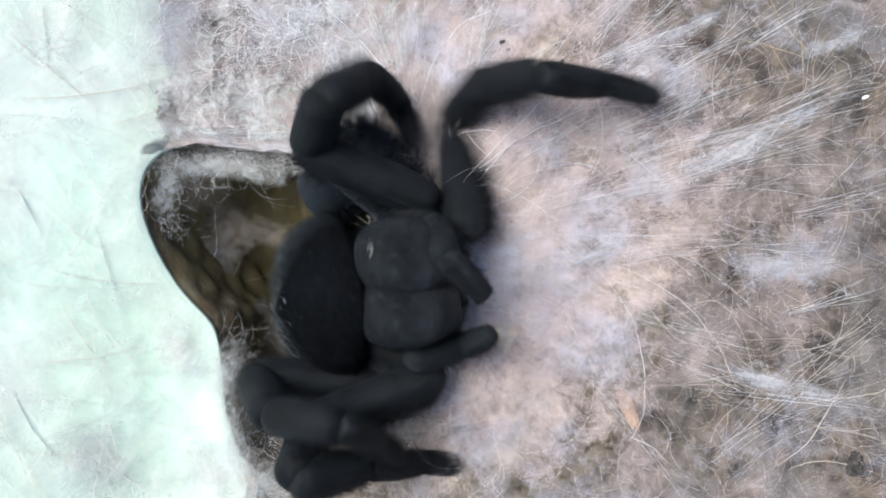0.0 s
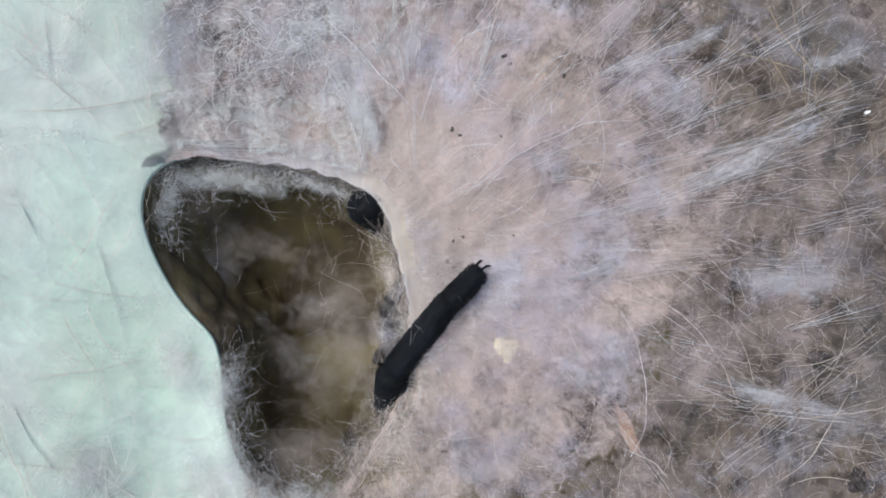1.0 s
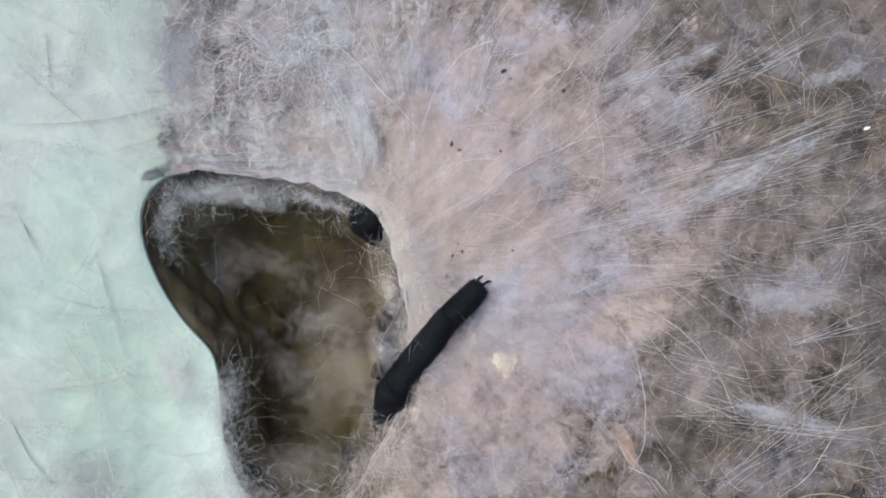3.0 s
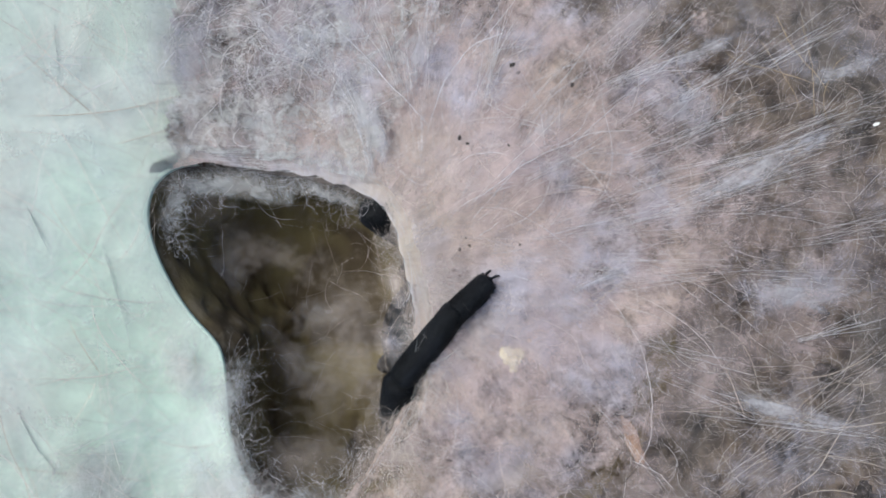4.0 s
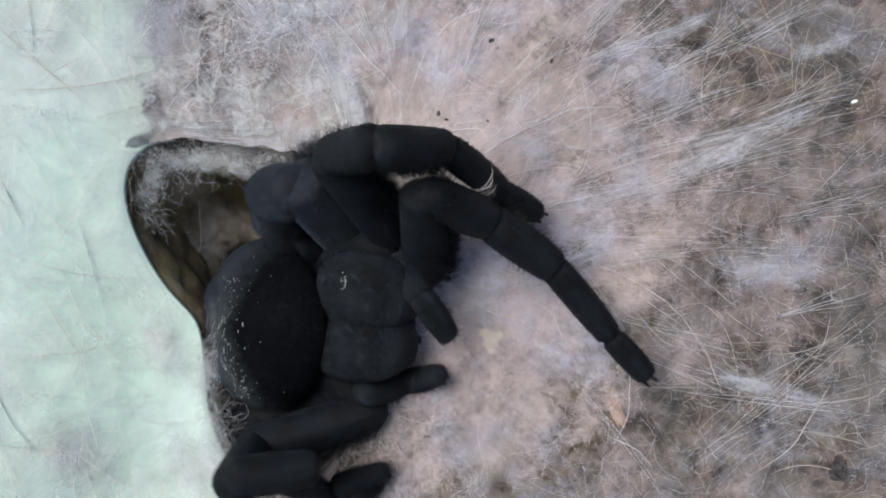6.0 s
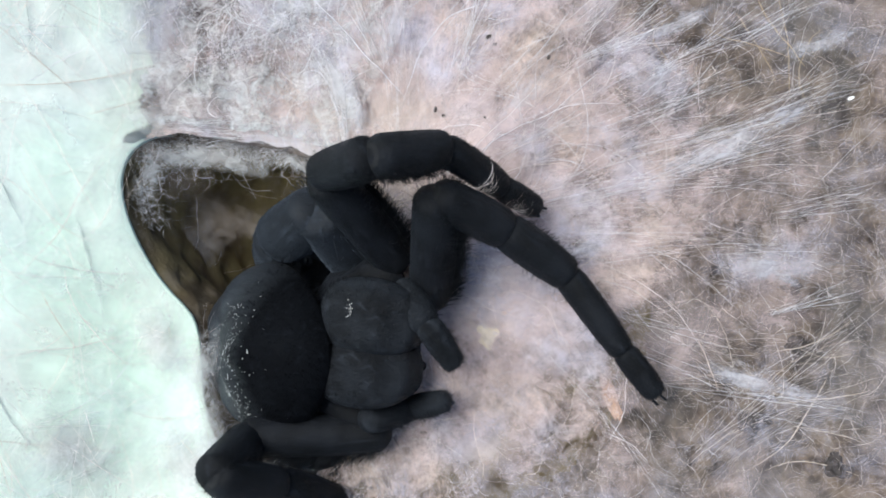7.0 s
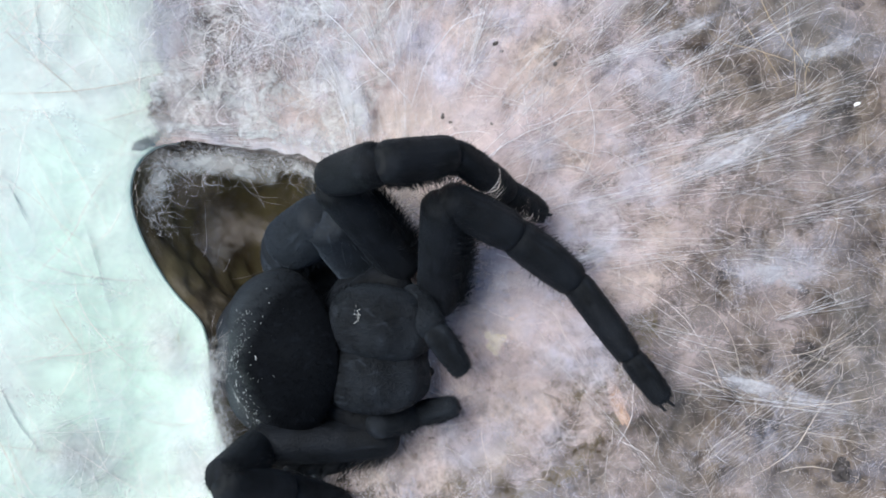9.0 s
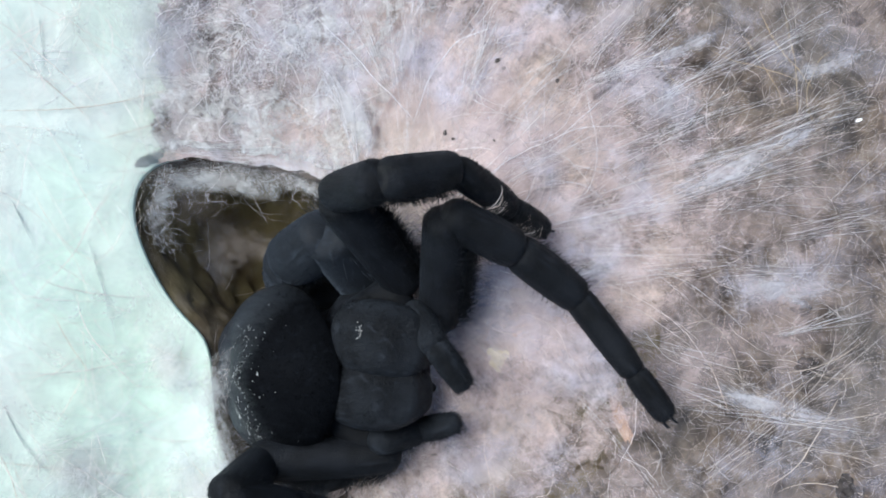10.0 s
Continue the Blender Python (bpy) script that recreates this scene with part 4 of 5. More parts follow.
def fuzz(parent, size, shape, count, length, lean, bare=-2.0):
    """Short hair over a body part."""
    p = rng.normal(size=(count, 3))
    p /= np.linalg.norm(p, axis=1, keepdims=True)
    p = p[(p[:, 2] > -0.3) & (p[:, 0] > bare)]
    root = (shape(p) if shape else p) * np.array(size)
    way = p / np.array(size) + np.array(lean) * 0.3
    way /= np.linalg.norm(way, axis=1, keepdims=True)
    way = way + rng.normal(0, 0.25, way.shape)
    lines = root[:, None] + way[:, None] * (np.linspace(-0.1, 1, 4)[:, None] * (length * rng.uniform(0.4, 1.2, len(p)))[:, None, None])
    ob = mesh_object("hair", *tubes(lines, np.full(len(p), 0.009), 3, 0.7), HAIR, parent, "short black body hair")
    tagged(ob, kind="stuff")


def abdomen_shape(p):
    """Soft and slightly folded."""
    out = p.copy()
    out[:, 2] += 0.05 * np.sin(p[:, 0] * 7) * np.clip(p[:, 2], 0, 1)
    out[:, 1] *= 1 + 0.06 * np.sin(p[:, 0] * 5 + 1)
    return out


def build_body():
    carapace = blob("carapace", (5.2, 4.5, 3.0), (0.5, 0.2, 0), BLACK, carapace_shape, label="broad glossy black domed carapace")
    fuzz(carapace, (5.2, 4.5, 3.0), carapace_shape, 6500, 0.24, (0.6, 0, 0), 0.2)
    specks = []
    for k in range(230):
        x, y = rng.choice([0.0, 0.1, 0.17, 0.24, 0.3]) + rng.normal(0, 0.04), rng.uniform(-0.8, 0.55)
        if k > 195:
            x, y = rng.normal(0.45, 0.2), rng.normal(0.1, 0.4)
        if x * x + y * y < 0.93:
            z = math.sqrt(1 - x * x - y * y)
            c = carapace_shape(np.array([[x, y, z]]))[0] * np.array([5.2, 4.5, 3.0]) * 1.012
            length, a = rng.gamma(1.3, 0.06) + 0.02, rng.normal(0, 0.25)
            d = np.array([math.cos(a), math.sin(a), 0.45 * z]) * length
            specks.append(tubes([[c - d, c - d * 0.3, c + d * 0.3, c + d]], [rng.uniform(0.008, 0.022)], 4, 0.5))
    dust = mesh_object("dust", *joined(*specks), DUST_PALE, spider, "pale dust specks on the black carapace")
    tagged(dust, kind="stuff")
    dust.parent = carapace
    for side in (1, -1):
        chelicera = blob("chelicera", (2.6, 1.95, 2.25), (5.6 + 0.3 * side, side * 1.3 + 0.8, -2.4), JAW, chelicera_shape, (0, 14, side * -3 - 4), "massive blunt black jaw")
        fuzz(chelicera, (2.6, 1.95, 2.25), chelicera_shape, 1100, 0.2, (0.5, 0, -0.5))
        fang = tubes([[(0.2, 0, -1.8), (1.0, 0, -2.4), (1.7, side * -0.1, -2.3), (2.1, side * -0.3, -1.7)]], [0.26], 10, 0.7)
        if side == 1:
            flecks = [crumb_points(rng.normal((0.5, 0.55, 2.2), (0.14, 0.22, 0.03)), 0.032) for _ in range(34)]
            tagged(mesh_object("dust", *joined(*flecks), DUST, chelicera, "pale dust on the jaw"), kind="stuff")
        fang = mesh_object("fang", *fang, BLACK, chelicera, "curved glossy black fang")
        palp = mesh_object("pedipalp", *limb(3.0, (0.65, 0.8, 0.65), 120, 0.35, 0.9)[:2], JAW, spider, "short thick black feeler beside the jaws")
        root, knee, end = FEELERS[side]
        palp.matrix_basis = bone(Vector(root), Vector(knee))
        tip = mesh_object("palp_tip", *limb(2.6, (0.58, 0.72, 0.45), 120, 0.3, 0.9)[:2], JAW, palp)
        tip.matrix_basis = palp.matrix_basis.inverted() @ bone(Vector(knee), Vector(end))
    blob("trunk", (3.4, 4.3, 2.7), (3.1, 0.7, -3.7), BLACK_MATT, None, label="black hairy underside between the legs", rings=24)
    blob("waist", (2.4, 0.9, 0.9), (-3.6, 0.4, -1.8), BLACK_MATT, None, (0, 25, 0), rings=16)
    abdomen = blob("abdomen", (3.9, 3.1, 3.2), ABDOMEN_OUT, ABDOMEN, abdomen_shape, (0, 0, 10), "soft dull grey-black abdomen")
    fuzz(abdomen, (3.9, 3.1, 3.2), abdomen_shape, 900, 0.16, (-0.9, 0, 0))
    return abdomen



abdomen = build_body()
LEGS = {key: build_leg(key) for key in HIPS}
STEPS = {key: [] for key in HIPS}


def build_smear(leg):
    """A rag of silk stuck to a foot, in the space of its metatarsus."""
    count = 36
    x = np.concatenate([rng.normal(3.0, 0.3, 18), rng.normal(6.0, 0.5, 18)])
    a = rng.normal(0.2, 0.5, count)[:, None] + np.linspace(-0.7, 0.7, 8)[None] * rng.choice([-1, 1], count)[:, None]
    r = np.where(x < 4.5, 0.83, 0.72)[:, None] + rng.uniform(0, 0.08, (count, 1))
    along = x[:, None] + np.cumsum(rng.normal(0, 0.09, (count, 8)), 1)
    verts, quads = tubes(np.stack([along, r * np.sin(a), r * np.cos(a)], -1), rng.gamma(1.3, 0.0035, count) + 0.0015)
    smear = mesh_object("silk_rag", verts, quads, THREAD, leg, "torn white silk stuck to the foot")
    return tagged(smear, kind="stuff")


SMEAR = build_smear(LEGS["leg_l2"][0])


def step(key, t, *joints):
    """Where a leg's five joints beyond the hip are at t seconds, in millimetres."""
    STEPS[key].append((t, joints))


def smooth_rows(rows):
    """Adds rows between two that turn far."""
    out = [rows[0]]
    for t, m in rows[1:]:
        t0, m0 = out[-1]
        q0, q1 = m0.to_quaternion(), m.to_quaternion()
        q1.make_compatible(q0)
        parts = math.ceil(q0.rotation_difference(q1).angle / radians(75)) if q0.rotation_difference(q1).angle > radians(80) else 1
        for k in range(1, parts):
            s = k / parts
            out.append((t0 + (t - t0) * s, Matrix.Translation(m0.translation.lerp(m.translation, s)) @ q0.slerp(q1, s).to_matrix().to_4x4()))
        out.append((t, m))
    return out


def fold_leg(key, joints):
    """A leg that stays folded: its joints in the spider's own space."""
    leg, parts = LEGS[key]
    points = [Vector(HIPS[key])] + [Vector(j) for j in joints]
    for part, a, b in zip(parts, points, points[1:]):
        part.matrix_basis = leg.matrix_basis.inverted() @ bone(a, a + (b - a))


def motions():
    body = [
        (0.00, mm(-5.55, -3.72, -0.50, 0, -70, 5)),
        (0.10, mm(-6.96, -2.93, 0.50, 0, -50, 0)),
        (0.20, mm(-7.30, -4.93, -4.20, 0, -28, -5)),
        (0.30, mm(-3.47, -7.35, -3.80, 0, -35, 5)),
        (0.40, mm(-0.60, -6.90, -4.60, 0, -28, 15)),
        (0.50, mm(0.75, -6.07, -5.20, 0, -20, 25)),
        (0.60, mm(0.93, -5.59, -5.80, 0, -19, 25)),
        (0.65, mm(1.02, -5.35, -6.10, 0, -18, 25)),
        (0.70, mm(1.11, -5.11, -6.40, 0, -18, 25)),
        (0.90, mm(1.10, -5.11, -6.40, 0, -18, 25)),
        (4.50, mm(1.07, -5.03, -6.40, 0, -18, 25)),
        (5.10, mm(1.01, -5.04, -6.40, 0, -18, 25)),
        (5.20, mm(0.64, -5.17, -6.20, 0, -20, 24)),
        (5.30, mm(-5.69, -6.24, -6.20, 0, -30, 0)),
        (5.40, mm(-5.62, -7.45, -4.80, 0, -32, 0)),
        (5.50, mm(-8.10, -7.80, -5.00, 0, -75, 0)),
        (5.60, mm(-7.40, -6.40, -1.50, 0, -54, 0)),
        (5.70, mm(-8.13, -4.19, -1.00, 0, -55, 0)),
        (6.00, mm(-7.99, -5.16, -0.40, 0, -55, 0)),
        (6.20, mm(-7.90, -5.82, 0.00, 0, -55, 0)),
        (6.80, mm(-7.62, -6.62, 0.00, 0, -55, 0)),
        (7.50, mm(-7.54, -6.66, 0.00, 0, -55, 0)),
        (10.00, mm(-7.61, -6.63, 0.00, 0, -55, 0)),
    ]
    step("leg_l1", 0.00, (0.8, 5.6, -0.5), (2.4, 7.2, 3.0), (5.2, 7.2, 6.1), (8.6, 7.2, 2.9), (11.2, 6.6, 2.4))
    step("leg_l1", 0.10, (-3.7, 4.8, 0.2), (-2.9, 7.3, 3.6), (-0.6, 7.9, 7.1), (0.7, 6.8, 2.8), (1.0, 5.3, 0.5))
    step("leg_l1", 0.20, (-2.2, -0.2, -0.5), (-1.1, -0.8, -4.6), (1.1, -1.9, -7.9), (3.6, -2.7, -4.0), (4.6, -3.3, -1.6))
    step("leg_l1", 0.30, (-0.1, -4.8, -10.2), (1.2, -3.9, -6.2), (3.6, -4.4, -2.8), (6.3, -5.9, -6.2), (7.8, -6.8, -8.3))
    step("leg_l1", 0.50, (3.0, -6.0, -10.9), (4.5, -5.7, -6.8), (6.8, -6.8, -3.4), (9.4, -8.8, -6.8), (10.6, -10.1, -8.8))
    step("leg_l1", 5.20, (3.0, -5.7, -9.0), (4.2, -5.7, -4.9), (6.4, -6.6, -1.4), (9.0, -8.5, -4.8), (10.2, -9.7, -6.9))
    step("leg_l1", 5.30, (-2.5, -0.1, -11.9), (-1.1, -1.1, -8.0), (1.2, -2.3, -4.6), (3.9, -3.5, -8.3), (5.4, -4.3, -10.4))
    step("leg_l1", 5.40, (-3.3, -0.6, -5.9), (-2.1, -0.8, -1.8), (0.0, -1.8, -5.3), (2.4, -2.9, -9.2), (3.8, -3.7, -11.4))
    step("leg_l1", 5.50, (-4.2, -3.5, -3.6), (-2.3, -0.2, -1.6), (-0.5, -0.9, -5.3), (1.5, -2.3, -9.4), (2.7, -2.9, -7.1))
    step("leg_l1", 5.60, (-0.9, -0.4, 6.3), (0.8, 0.4, 10.1), (2.8, 0.7, 6.4), (5.2, 0.3, 2.4), (6.8, -0.3, 0.4))
    step("leg_l1", 5.70, (-1.6, 1.6, 7.2), (1.1, 0.8, 3.9), (4.6, -1.4, 4.2), (8.1, -3.8, 2.4), (10.4, -5.1, 2.1))
    step("leg_l1", 6.00, (0.0, 1.7, 7.4), (3.2, 0.4, 5.0), (6.4, -1.8, 3.8), (9.5, -5.4, 2.6), (11.2, -7.2, 2.2))
    step("leg_l1", 6.80, (0.8, 1.4, 6.8), (4.0, -0.2, 4.9), (7.2, -2.4, 3.7), (10.1, -6.2, 3.4), (11.7, -8.2, 3.1))
    step("leg_l1", 7.50, (0.8, 1.5, 6.7), (4.1, -0.1, 4.9), (7.3, -2.4, 3.6), (10.1, -6.2, 3.4), (11.8, -8.3, 3.2))
    step("leg_l1", 10.00, (0.8, 1.6, 6.7), (4.2, -0.1, 4.9), (7.3, -2.4, 3.6), (10.2, -6.2, 3.4), (11.8, -8.3, 3.2))
    step("leg_l2", 0.00, (-6.1, 4.1, 4.5), (-5.0, 6.1, 8.1), (-3.2, 7.6, 4.7), (-1.7, 6.4, 0.4), (-0.8, 4.2, 1.8))
    step("leg_l2", 0.10, (-7.1, 3.8, 2.6), (-4.9, 4.6, 6.3), (-1.7, 5.0, 3.6), (2.1, 2.6, 2.2), (4.0, 1.1, 1.0))
    step("leg_l2", 0.20, (-6.6, 2.3, -4.6), (-6.0, 3.8, -0.6), (-2.9, 3.3, 2.1), (0.7, 2.1, 4.9), (3.3, 1.2, 5.0))
    step("leg_l2", 0.30, (-4.0, -4.2, -4.0), (-4.8, -0.7, -1.6), (-2.1, 1.8, 0.5), (1.8, 1.3, 3.0), (4.1, 1.1, 1.7))
    step("leg_l2", 0.40, (-1.9, -3.6, -4.6), (-4.0, -1.2, -1.8), (-2.0, 1.6, 0.6), (2.1, 1.2, 3.0), (4.3, 1.0, 1.4))
    step("leg_l2", 0.50, (-1.1, -2.7, -4.9), (-3.7, -1.1, -1.8), (-1.8, 1.6, 0.9), (1.5, 1.2, 4.2), (3.4, 1.0, 2.3))
    step("leg_l2", 0.60, (-1.5, -0.7, -5.3), (-3.1, 1.4, -1.9), (-2.0, -0.4, -5.5), (-0.1, -1.8, -9.6), (1.2, -2.7, -7.4))
    step("leg_l2", 0.70, (-1.9, 0.75, -3.6), (-3.9, 2.2, 0.0), (-1.2, 0.9, -3.0), (1.2, -0.6, -6.8), (2.2, -1.2, -9.2))
    step("leg_l2", 0.90, (-1.9, 0.75, -3.6), (-3.9, 2.2, 0.0), (-1.2, 0.9, -3.0), (1.2, -0.6, -6.8), (2.2, -1.2, -9.2))
    step("leg_l2", 5.20, (-1.9, 0.75, -3.6), (-3.9, 2.2, 0.0), (-1.2, 0.9, -3.0), (1.2, -0.6, -6.8), (2.2, -1.2, -9.2))
    step("leg_l2", 5.30, (-5.6, -1.2, -4.4), (-4.2, 2.0, -1.9), (-2.3, 0.5, -5.4), (-0.4, -1.5, -9.2), (0.9, -2.4, -7.0))
    step("leg_l2", 5.40, (-5.6, -0.2, -5.1), (-4.8, 2.5, -1.9), (-2.5, 1.1, -5.1), (-0.3, -0.9, -8.8), (1.0, -2.2, -6.8))
    step("leg_l2", 5.50, (-5.6, -0.4, -3.8), (-3.8, 2.8, -1.5), (-1.8, 1.0, -4.7), (0.8, -0.3, -8.5), (2.1, -1.2, -6.3))
    step("leg_l2", 5.60, (-4.1, 3.3, 4.3), (-1.9, 3.4, 8.0), (1.2, 3.0, 5.2), (4.1, 1.6, 1.8), (6.4, 0.7, 0.6))
    step("leg_l2", 5.70, (-3.9, 4.0, 6.5), (-1.6, 4.1, 10.1), (1.3, 3.5, 7.1), (4.0, 1.8, 3.7), (6.0, 0.7, 2.3))
    step("leg_l2", 6.20, (-4.7, 3.0, 6.7), (-2.2, 3.4, 10.4), (0.9, 3.9, 7.6), (3.7, 2.0, 4.4), (5.6, 1.0, 2.6))
    step("leg_l2", 6.80, (-4.6, 2.4, 6.6), (-2.0, 3.0, 10.3), (1.1, 3.5, 7.5), (4.0, 1.8, 4.1), (5.8, 0.9, 2.4))
    step("leg_l2", 7.50, (-4.6, 2.4, 6.5), (-2.0, 3.0, 10.2), (1.2, 3.5, 7.5), (4.0, 1.9, 4.1), (5.8, 0.9, 2.3))
    step("leg_l2", 10.00, (-4.5, 2.5, 6.5), (-2.0, 3.0, 10.2), (1.2, 3.6, 7.5), (4.0, 1.9, 4.1), (5.8, 0.9, 2.3))
    step("leg_r1", 0.00, (-6.2, -9.4, 3.8), (-6.6, -11.3, 7.6), (-3.6, -11.3, 4.6), (-1.0, -11.9, 0.8), (1.4, -12.4, -0.4))
    step("leg_r1", 0.10, (-7.1, -10.0, 2.9), (-6.1, -11.5, 6.8), (-3.4, -11.4, 3.6), (-0.4, -12.2, 0.1), (2.3, -12.2, 0.2))
    step("leg_r1", 0.20, (-6.9, -12.7, -2.0), (-4.9, -12.6, 1.8), (-3.0, -11.3, 5.3), (-1.2, -11.3, 0.9), (0.7, -11.6, -0.9))
    step("leg_r1", 0.30, (-4.0, -11.6, -3.7), (-6.7, -14.1, -6.0), (-6.9, -15.1, -1.9), (-6.7, -17.4, -6.0), (-5.6, -18.6, -8.2))
    step("leg_r1", 0.50, (3.6, -10.3, -2.4), (5.7, -11.9, -5.9), (7.2, -10.4, -2.2), (10.2, -9.7, -5.8), (11.8, -9.3, -7.9))
    step("leg_r1", 5.20, (3.6, -10.6, -4.2), (5.7, -12.1, -7.6), (7.3, -10.6, -4.0), (10.3, -9.8, -7.6), (12.0, -9.4, -9.7))
    step("leg_r1", 5.30, (-6.4, -11.8, -6.2), (-8.6, -12.7, -2.6), (-7.1, -14.3, -6.2), (-5.5, -15.8, -10.3), (-4.2, -17.0, -12.4))
    step("leg_r1", 5.40, (-6.4, -12.9, -4.7), (-6.6, -15.5, -8.2), (-4.3, -16.0, -4.7), (-2.6, -17.9, -8.6), (-2.0, -18.8, -11.1))
    step("leg_r1", 5.50, (-6.1, -12.3, -3.0), (-8.7, -15.1, -5.0), (-6.5, -16.8, -8.1), (-4.0, -18.7, -11.6), (-2.5, -18.5, -9.4))
    step("leg_r1", 5.60, (-7.9, -12.2, 1.0), (-7.4, -12.9, 5.2), (-4.9, -11.7, 8.4), (-4.0, -12.1, 3.8), (-3.6, -12.1, 1.2))
    step("leg_r1", 5.70, (-7.8, -12.0, 2.1), (-6.6, -12.4, 6.2), (-4.6, -11.0, 9.5), (-3.8, -11.1, 4.9), (-3.4, -11.0, 2.2))
    step("leg_r1", 6.20, (-8.6, -10.1, 2.8), (-10.1, -11.4, 6.6), (-7.3, -12.3, 3.5), (-4.6, -14.2, 0.3), (-2.2, -15.5, -0.2))
    step("leg_r1", 6.80, (-8.4, -10.5, 2.8), (-9.5, -11.7, 6.7), (-6.7, -12.7, 3.7), (-3.9, -14.4, 0.3), (-1.7, -15.7, 0.3))
    step("leg_r1", 7.50, (-8.3, -10.6, 2.7), (-9.6, -11.8, 6.7), (-6.8, -12.7, 3.7), (-3.9, -14.4, 0.3), (-1.6, -15.8, 0.3))
    step("leg_r1", 10.00, (-8.2, -10.6, 2.7), (-9.5, -11.7, 6.7), (-6.7, -12.7, 3.7), (-3.9, -14.4, 0.3), (-1.6, -15.7, 0.3))
    step("leg_r2", 0.00, (-9.2, -7.2, 2.5), (-7.8, -8.6, 6.3), (-4.4, -8.8, 8.8), (-2.5, -10.4, 4.8), (-2.1, -11.7, 2.4))
    step("leg_r2", 0.10, (-8.9, -6.9, 5.3), (-6.9, -7.0, 9.0), (-4.0, -7.1, 5.9), (-0.9, -7.6, 2.5), (1.8, -7.7, 2.6))
    step("leg_r2", 0.20, (-11.2, -9.4, -2.7), (-8.5, -10.0, 0.5), (-4.8, -10.6, 2.5), (-2.4, -10.2, 6.5), (-1.4, -10.9, 4.1))
    step("leg_r2", 0.30, (-6.6, -13.5, -3.6), (-6.2, -12.9, -7.8), (-6.5, -13.0, -3.6), (-7.5, -15.1, -7.7), (-8.1, -16.3, -10.0))
    step("leg_r2", 0.40, (-3.2, -12.7, -5.1), (-5.6, -13.3, -8.6), (-6.1, -13.5, -4.4), (-7.0, -15.0, -8.8), (-7.2, -15.9, -11.3))
    step("leg_r2", 0.50, (-0.8, -12.5, -6.0), (-4.5, -12.6, -3.7), (-5.9, -11.6, 0.1), (-6.9, -9.1, 4.0), (-6.9, -7.5, 1.9))
    step("leg_r2", 0.60, (-0.4, -12.5, -6.6), (-4.0, -12.0, -4.2), (-6.2, -9.9, -1.3), (-8.8, -7.2, 1.5), (-10.1, -5.5, 3.2))
    step("leg_r2", 0.65, (-0.7, -11.6, -7.1), (-3.0, -10.3, -3.7), (-3.8, -7.7, -0.5), (-3.2, -4.5, 2.9), (-2.5, -2.9, 0.9))
    step("leg_r2", 0.70, (0.1, -11.3, -5.0), (-2.4, -8.9, -2.4), (-2.8, -6.8, 1.2), (-0.2, -3.3, 2.4), (1.7, -1.3, 3.0))
    step("leg_r2", 0.90, (0.0, -11.2, -5.0), (-2.5, -9.0, -2.8), (-2.3, -6.6, 0.7), (0.25, -3.35, 1.1), (2.2, -1.4, 0.85))
    step("leg_r2", 4.50, (0.1, -11.4, -4.8), (-2.5, -9.0, -2.8), (-2.2, -6.6, 0.7), (0.35, -3.35, 1.15), (2.5, -1.35, 0.8))
    step("leg_r2", 5.20, (0.0, -11.9, -4.7), (-2.5, -9.0, -2.8), (-2.2, -6.6, 0.7), (0.35, -3.35, 1.15), (2.6, -1.4, 0.8))
    step("leg_r2", 5.30, (-3.6, -11.0, -0.2), (-4.2, -10.6, 4.0), (-2.7, -8.8, 7.5), (-0.4, -7.3, 3.8), (1.6, -5.3, 3.7))
    step("leg_r2", 5.40, (-7.0, -10.3, -0.7), (-5.2, -10.8, 3.2), (-2.3, -9.1, 5.7), (0.8, -8.1, 2.5), (3.0, -7.4, 1.1))
    step("leg_r2", 5.50, (-7.8, -10.5, -0.2), (-5.8, -10.9, 3.6), (-2.8, -9.0, 5.8), (0.7, -7.8, 2.9), (3.1, -6.8, 2.7))
    step("leg_r2", 5.60, (-11.0, -10.5, -0.1), (-9.0, -10.7, 3.6), (-5.6, -10.6, 1.1), (-2.8, -8.7, 4.4), (-1.5, -8.2, 2.1))
    step("leg_r2", 5.70, (-11.6, -10.1, 0.9), (-9.0, -10.1, 4.3), (-6.0, -9.4, 1.5), (-3.6, -8.6, 5.3), (-3.2, -8.7, 2.7))
    step("leg_r2", 6.20, (-9.4, -14.4, -3.0), (-10.6, -17.0, -6.3), (-7.1, -17.0, -3.9), (-3.5, -16.9, -0.9), (-1.4, -17.6, -2.5))
    step("leg_r2", 7.50, (-9.4, -14.7, -3.1), (-10.5, -17.4, -6.3), (-7.0, -17.5, -4.0), (-3.4, -17.3, -1.0), (-1.4, -18.0, -2.6))
    step("leg_r2", 10.00, (-9.3, -14.7, -3.1), (-10.4, -17.4, -6.3), (-7.0, -17.4, -4.0), (-3.3, -17.2, -1.0), (-1.3, -17.9, -2.6))
    step("leg_r3", 0.00, (-9.4, -9.0, -3.5), (-10.6, -10.7, -7.2), (-8.5, -11.5, -3.7), (-7.1, -12.9, -7.9), (-5.9, -14.0, -10.1))
    step("leg_r3", 0.20, (-10.0, -11.8, -11.1), (-10.1, -12.5, -6.8), (-8.1, -12.8, -3.2), (-6.6, -14.3, -7.4), (-5.5, -15.1, -9.7))
    step("leg_r3", 0.30, (-5.7, -11.7, -10.8), (-6.1, -12.3, -6.5), (-3.9, -12.9, -3.0), (-2.2, -14.4, -7.1), (-0.9, -15.2, -9.3))
    step("leg_r3", 0.50, (-0.1, -13.0, -11.6), (1.2, -13.7, -7.6), (3.0, -13.6, -3.8), (5.4, -15.1, -7.5), (7.0, -15.9, -9.6))
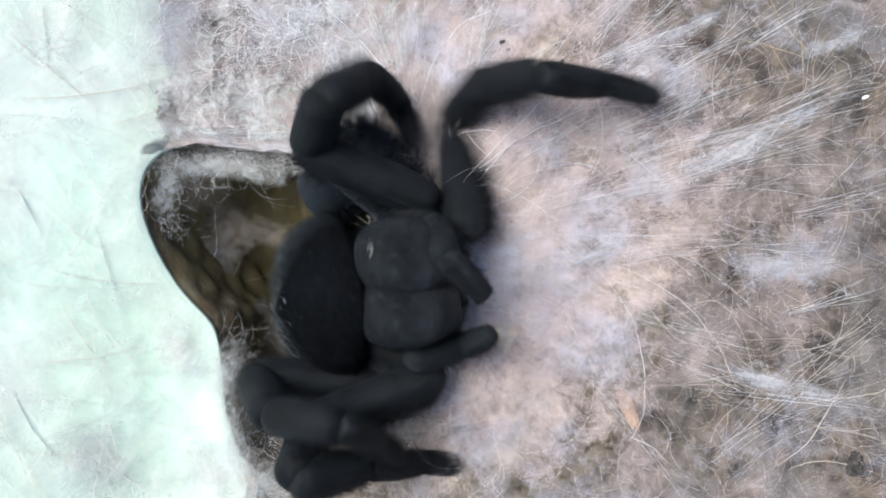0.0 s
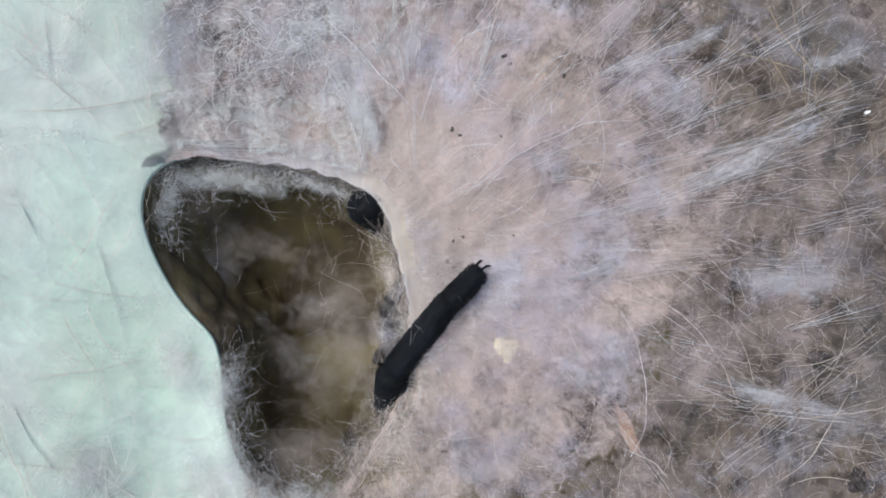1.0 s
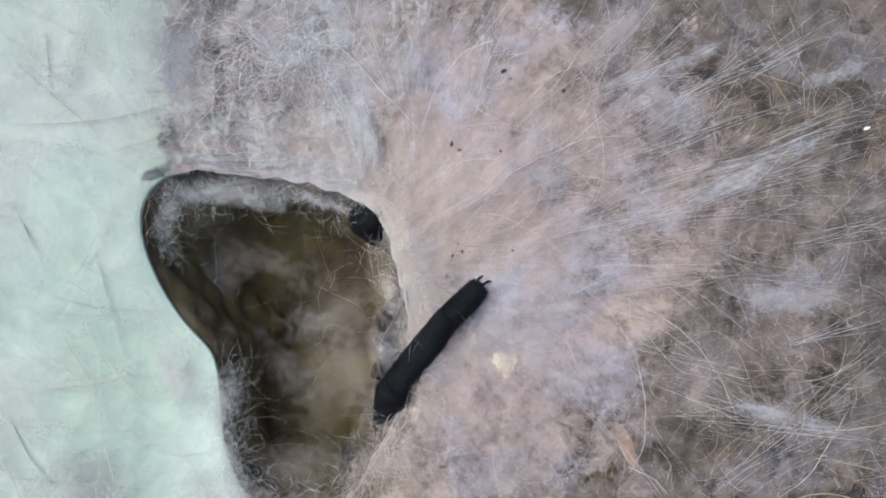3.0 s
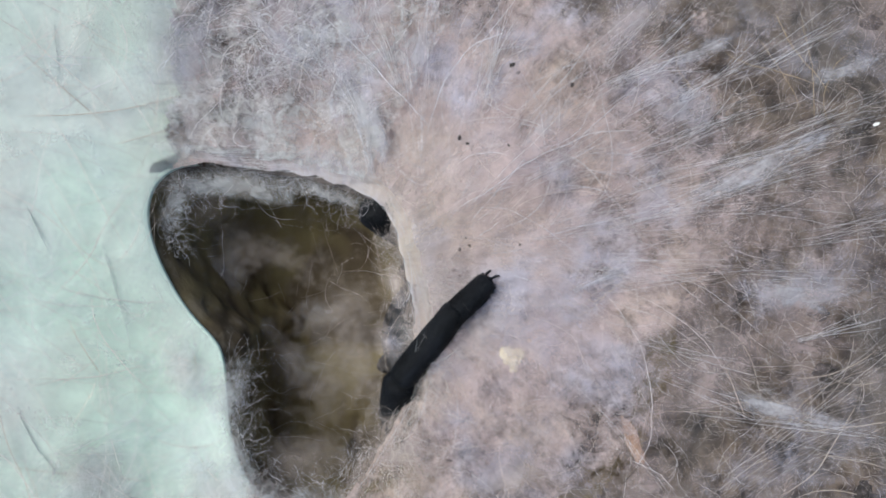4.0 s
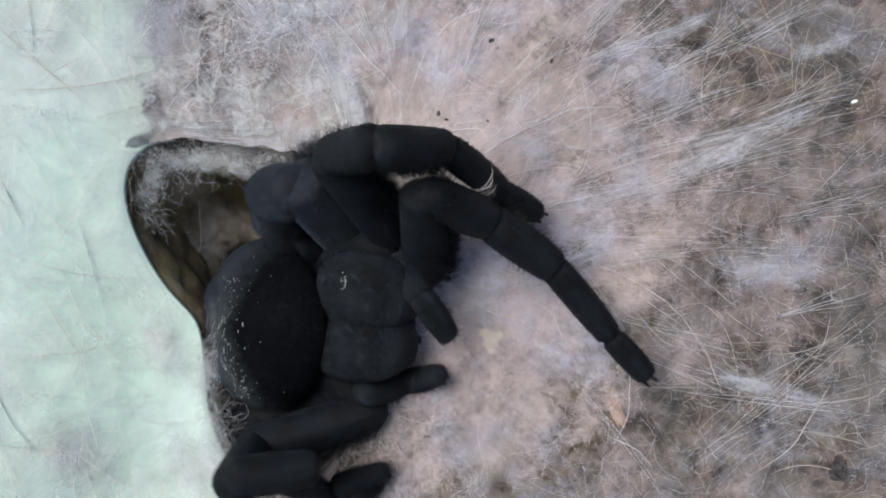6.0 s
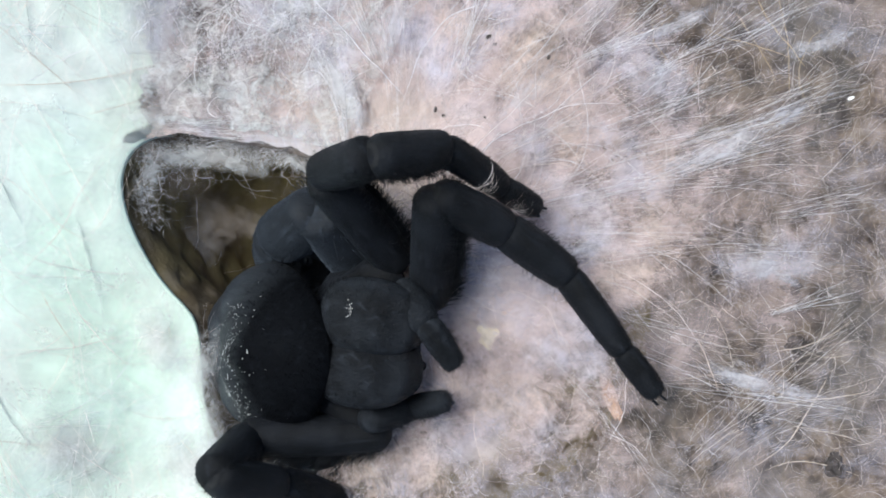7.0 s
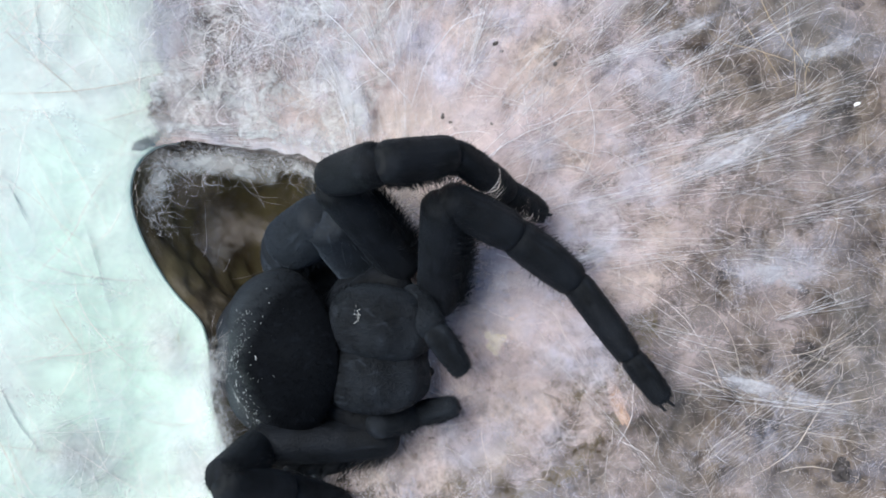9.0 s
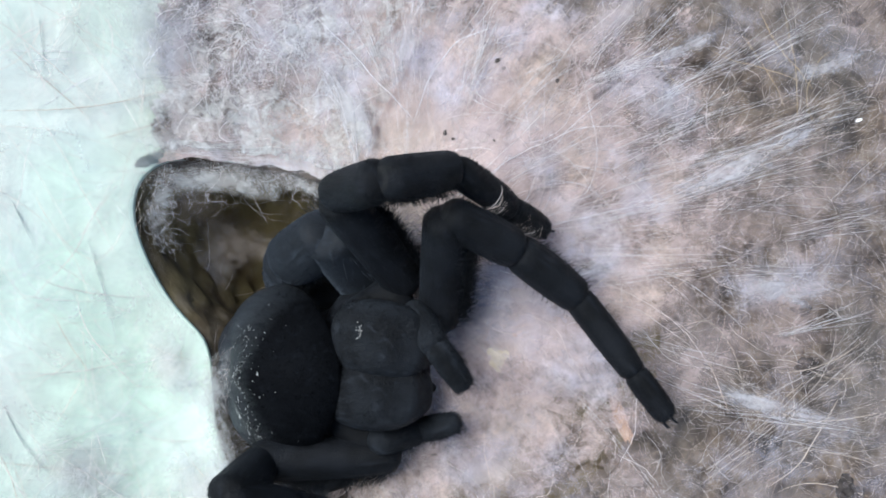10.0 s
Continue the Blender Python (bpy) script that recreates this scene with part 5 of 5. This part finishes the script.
    step("leg_r3", 5.20, (-0.2, -13.2, -11.8), (1.1, -13.8, -7.7), (2.9, -13.7, -3.9), (5.4, -15.1, -7.7), (6.9, -15.9, -9.8))
    step("leg_r3", 5.30, (-9.6, -5.6, -6.6), (-12.2, -3.5, -9.3), (-10.0, -4.6, -5.8), (-8.9, -6.3, -10.1), (-8.2, -7.2, -12.5))
    step("leg_r3", 5.40, (-10.1, -7.7, -5.3), (-11.0, -8.0, -9.5), (-8.9, -8.9, -6.0), (-7.8, -10.4, -10.3), (-7.0, -11.5, -12.7))
    step("leg_r3", 5.50, (-9.9, -7.4, -4.3), (-10.1, -8.9, -8.3), (-8.0, -9.7, -4.7), (-6.9, -11.3, -9.0), (-6.0, -12.4, -11.3))
    step("leg_r3", 5.60, (-10.8, -9.4, 2.4), (-8.6, -10.1, 6.0), (-6.6, -10.2, 9.7), (-5.5, -11.5, 5.3), (-4.9, -12.3, 2.8))
    step("leg_r3", 5.70, (-11.4, -6.9, 3.3), (-9.2, -7.3, 6.9), (-7.6, -8.1, 3.1), (-5.7, -9.2, -1.0), (-4.4, -9.2, 1.3))
    step("leg_r3", 6.20, (-9.8, -13.0, -5.8), (-10.7, -15.1, -9.5), (-8.3, -15.6, -6.2), (-5.7, -16.0, -2.3), (-4.6, -17.1, -4.5))
    step("leg_r3", 7.50, (-9.8, -13.4, -5.9), (-10.6, -15.6, -9.5), (-8.2, -16.1, -6.2), (-5.6, -16.4, -2.3), (-4.5, -17.6, -4.5))
    step("leg_r3", 10.00, (-9.7, -13.4, -5.9), (-10.6, -15.5, -9.5), (-8.2, -16.1, -6.2), (-5.5, -16.4, -2.3), (-4.5, -17.6, -4.5))
    walk(spider, body)
    # the spider pulls the web and what lies in it
    for piece, (dx, dy) in zip(PULLED, ((0.0, -0.35), (0.2, 0.8))):
        rest = piece.matrix_basis.copy()
        pulled = Matrix.Translation((dx * MM, dy * MM, 0)) @ rest
        walk(piece, [(0.0, Matrix.Translation((dx * MM * 0.5, dy * MM * 0.5, 0)) @ rest), (0.5, rest), (5.4, rest), (6.2, pulled), (10.0, pulled)])
    out = ((4.37, 7.41, -0.22), (0.44, 5.96, -0.29), (-3.20, 4.86, -2.05), (-6.69, 3.66, -4.74), (-8.77, 3.16, -6.31))
    tucked = ((6.4, 5.6, -1.2), (9.2, 4.8, -4.2), (12.8, 4.0, -6.0), (17.0, 3.2, -7.6), (19.4, 2.8, -8.4))
    back = ((-3.6, 3.0, -8.6), (-6.0, 2.5, -12.0), (-8.4, 1.5, -15.2), (-11.0, 0.0, -18.8), (-12.4, -1.0, -20.8))
    below = ((5.0, 7.6, -3.4), (8.4, 7.8, -5.8), (12.0, 7.6, -7.6), (16.4, 7.0, -8.8), (19.0, 6.6, -9.4))
    for key, free, hidden in (("leg_l3", out, tucked), ("leg_l4", back, below)):
        for t, joints in ((0.0, free), (0.1, free), (0.4, hidden), (5.2, hidden), (5.3, free), (5.5, None), (5.6, None), (6.2, free), (10.0, free)):
            if joints:
                step(key, t, *[dict(body)[t] @ (Vector(j) * MM) / MM for j in joints])
            elif key == "leg_l3" and t == 5.5:
                step(key, t, (-10.0, -1.8, -2.0), (-8.5, -0.0, -4.5), (-5.8, 3.6, -5.0), (-3.8, 4.9, -7.0), (-2.5, 5.4, -9.0))
            elif key == "leg_l3":
                step(key, t, (-7.2, -0.0, 0.5), (-6.6, 2.0, -1.8), (-6.0, 3.9, -4.5), (-5.0, 5.2, -7.0), (-4.5, 5.7, -9.0))
    places = dict(body)
    swing = [(0.0, mm(*ABDOMEN_OUT, 0, 0, 10)), (0.1, mm(*ABDOMEN_OUT, 0, 0, 10)), (0.3, mm(*ABDOMEN_IN, 0, -35, 0)),
             (5.3, mm(*ABDOMEN_IN, 0, -35, 0)), (5.6, mm(*ABDOMEN_OUT, 0, 0, 10)), (10.0, mm(*ABDOMEN_OUT, 0, 0, 10))]
    walk(abdomen, swing)
    for key, steps in STEPS.items():
        if not steps:
            continue
        leg, parts = LEGS[key]
        rows = [[] for part in parts]
        for t, joints in steps:
            back = (places[t] @ leg.matrix_basis).inverted()
            points = [places[t] @ leg.matrix_basis.translation / MM] + [Vector(j) for j in joints]
            for i in range(5):
                rows[i].append((t, back @ bone(points[i], points[i + 1])))
        for part, path in zip(parts, rows):
            walk(part, smooth_rows(path))
        if key == "leg_l2":
            walk(SMEAR, smooth_rows(rows[3]))
    # the legs that stay folded below
    fold_leg("leg_r4", ((-7.6, -7.0, -2.0), (-11.0, -6.6, -4.4), (-13.4, -5.0, -7.6), (-14.4, -2.4, -11.4), (-14.6, -0.8, -13.4)))


motions()
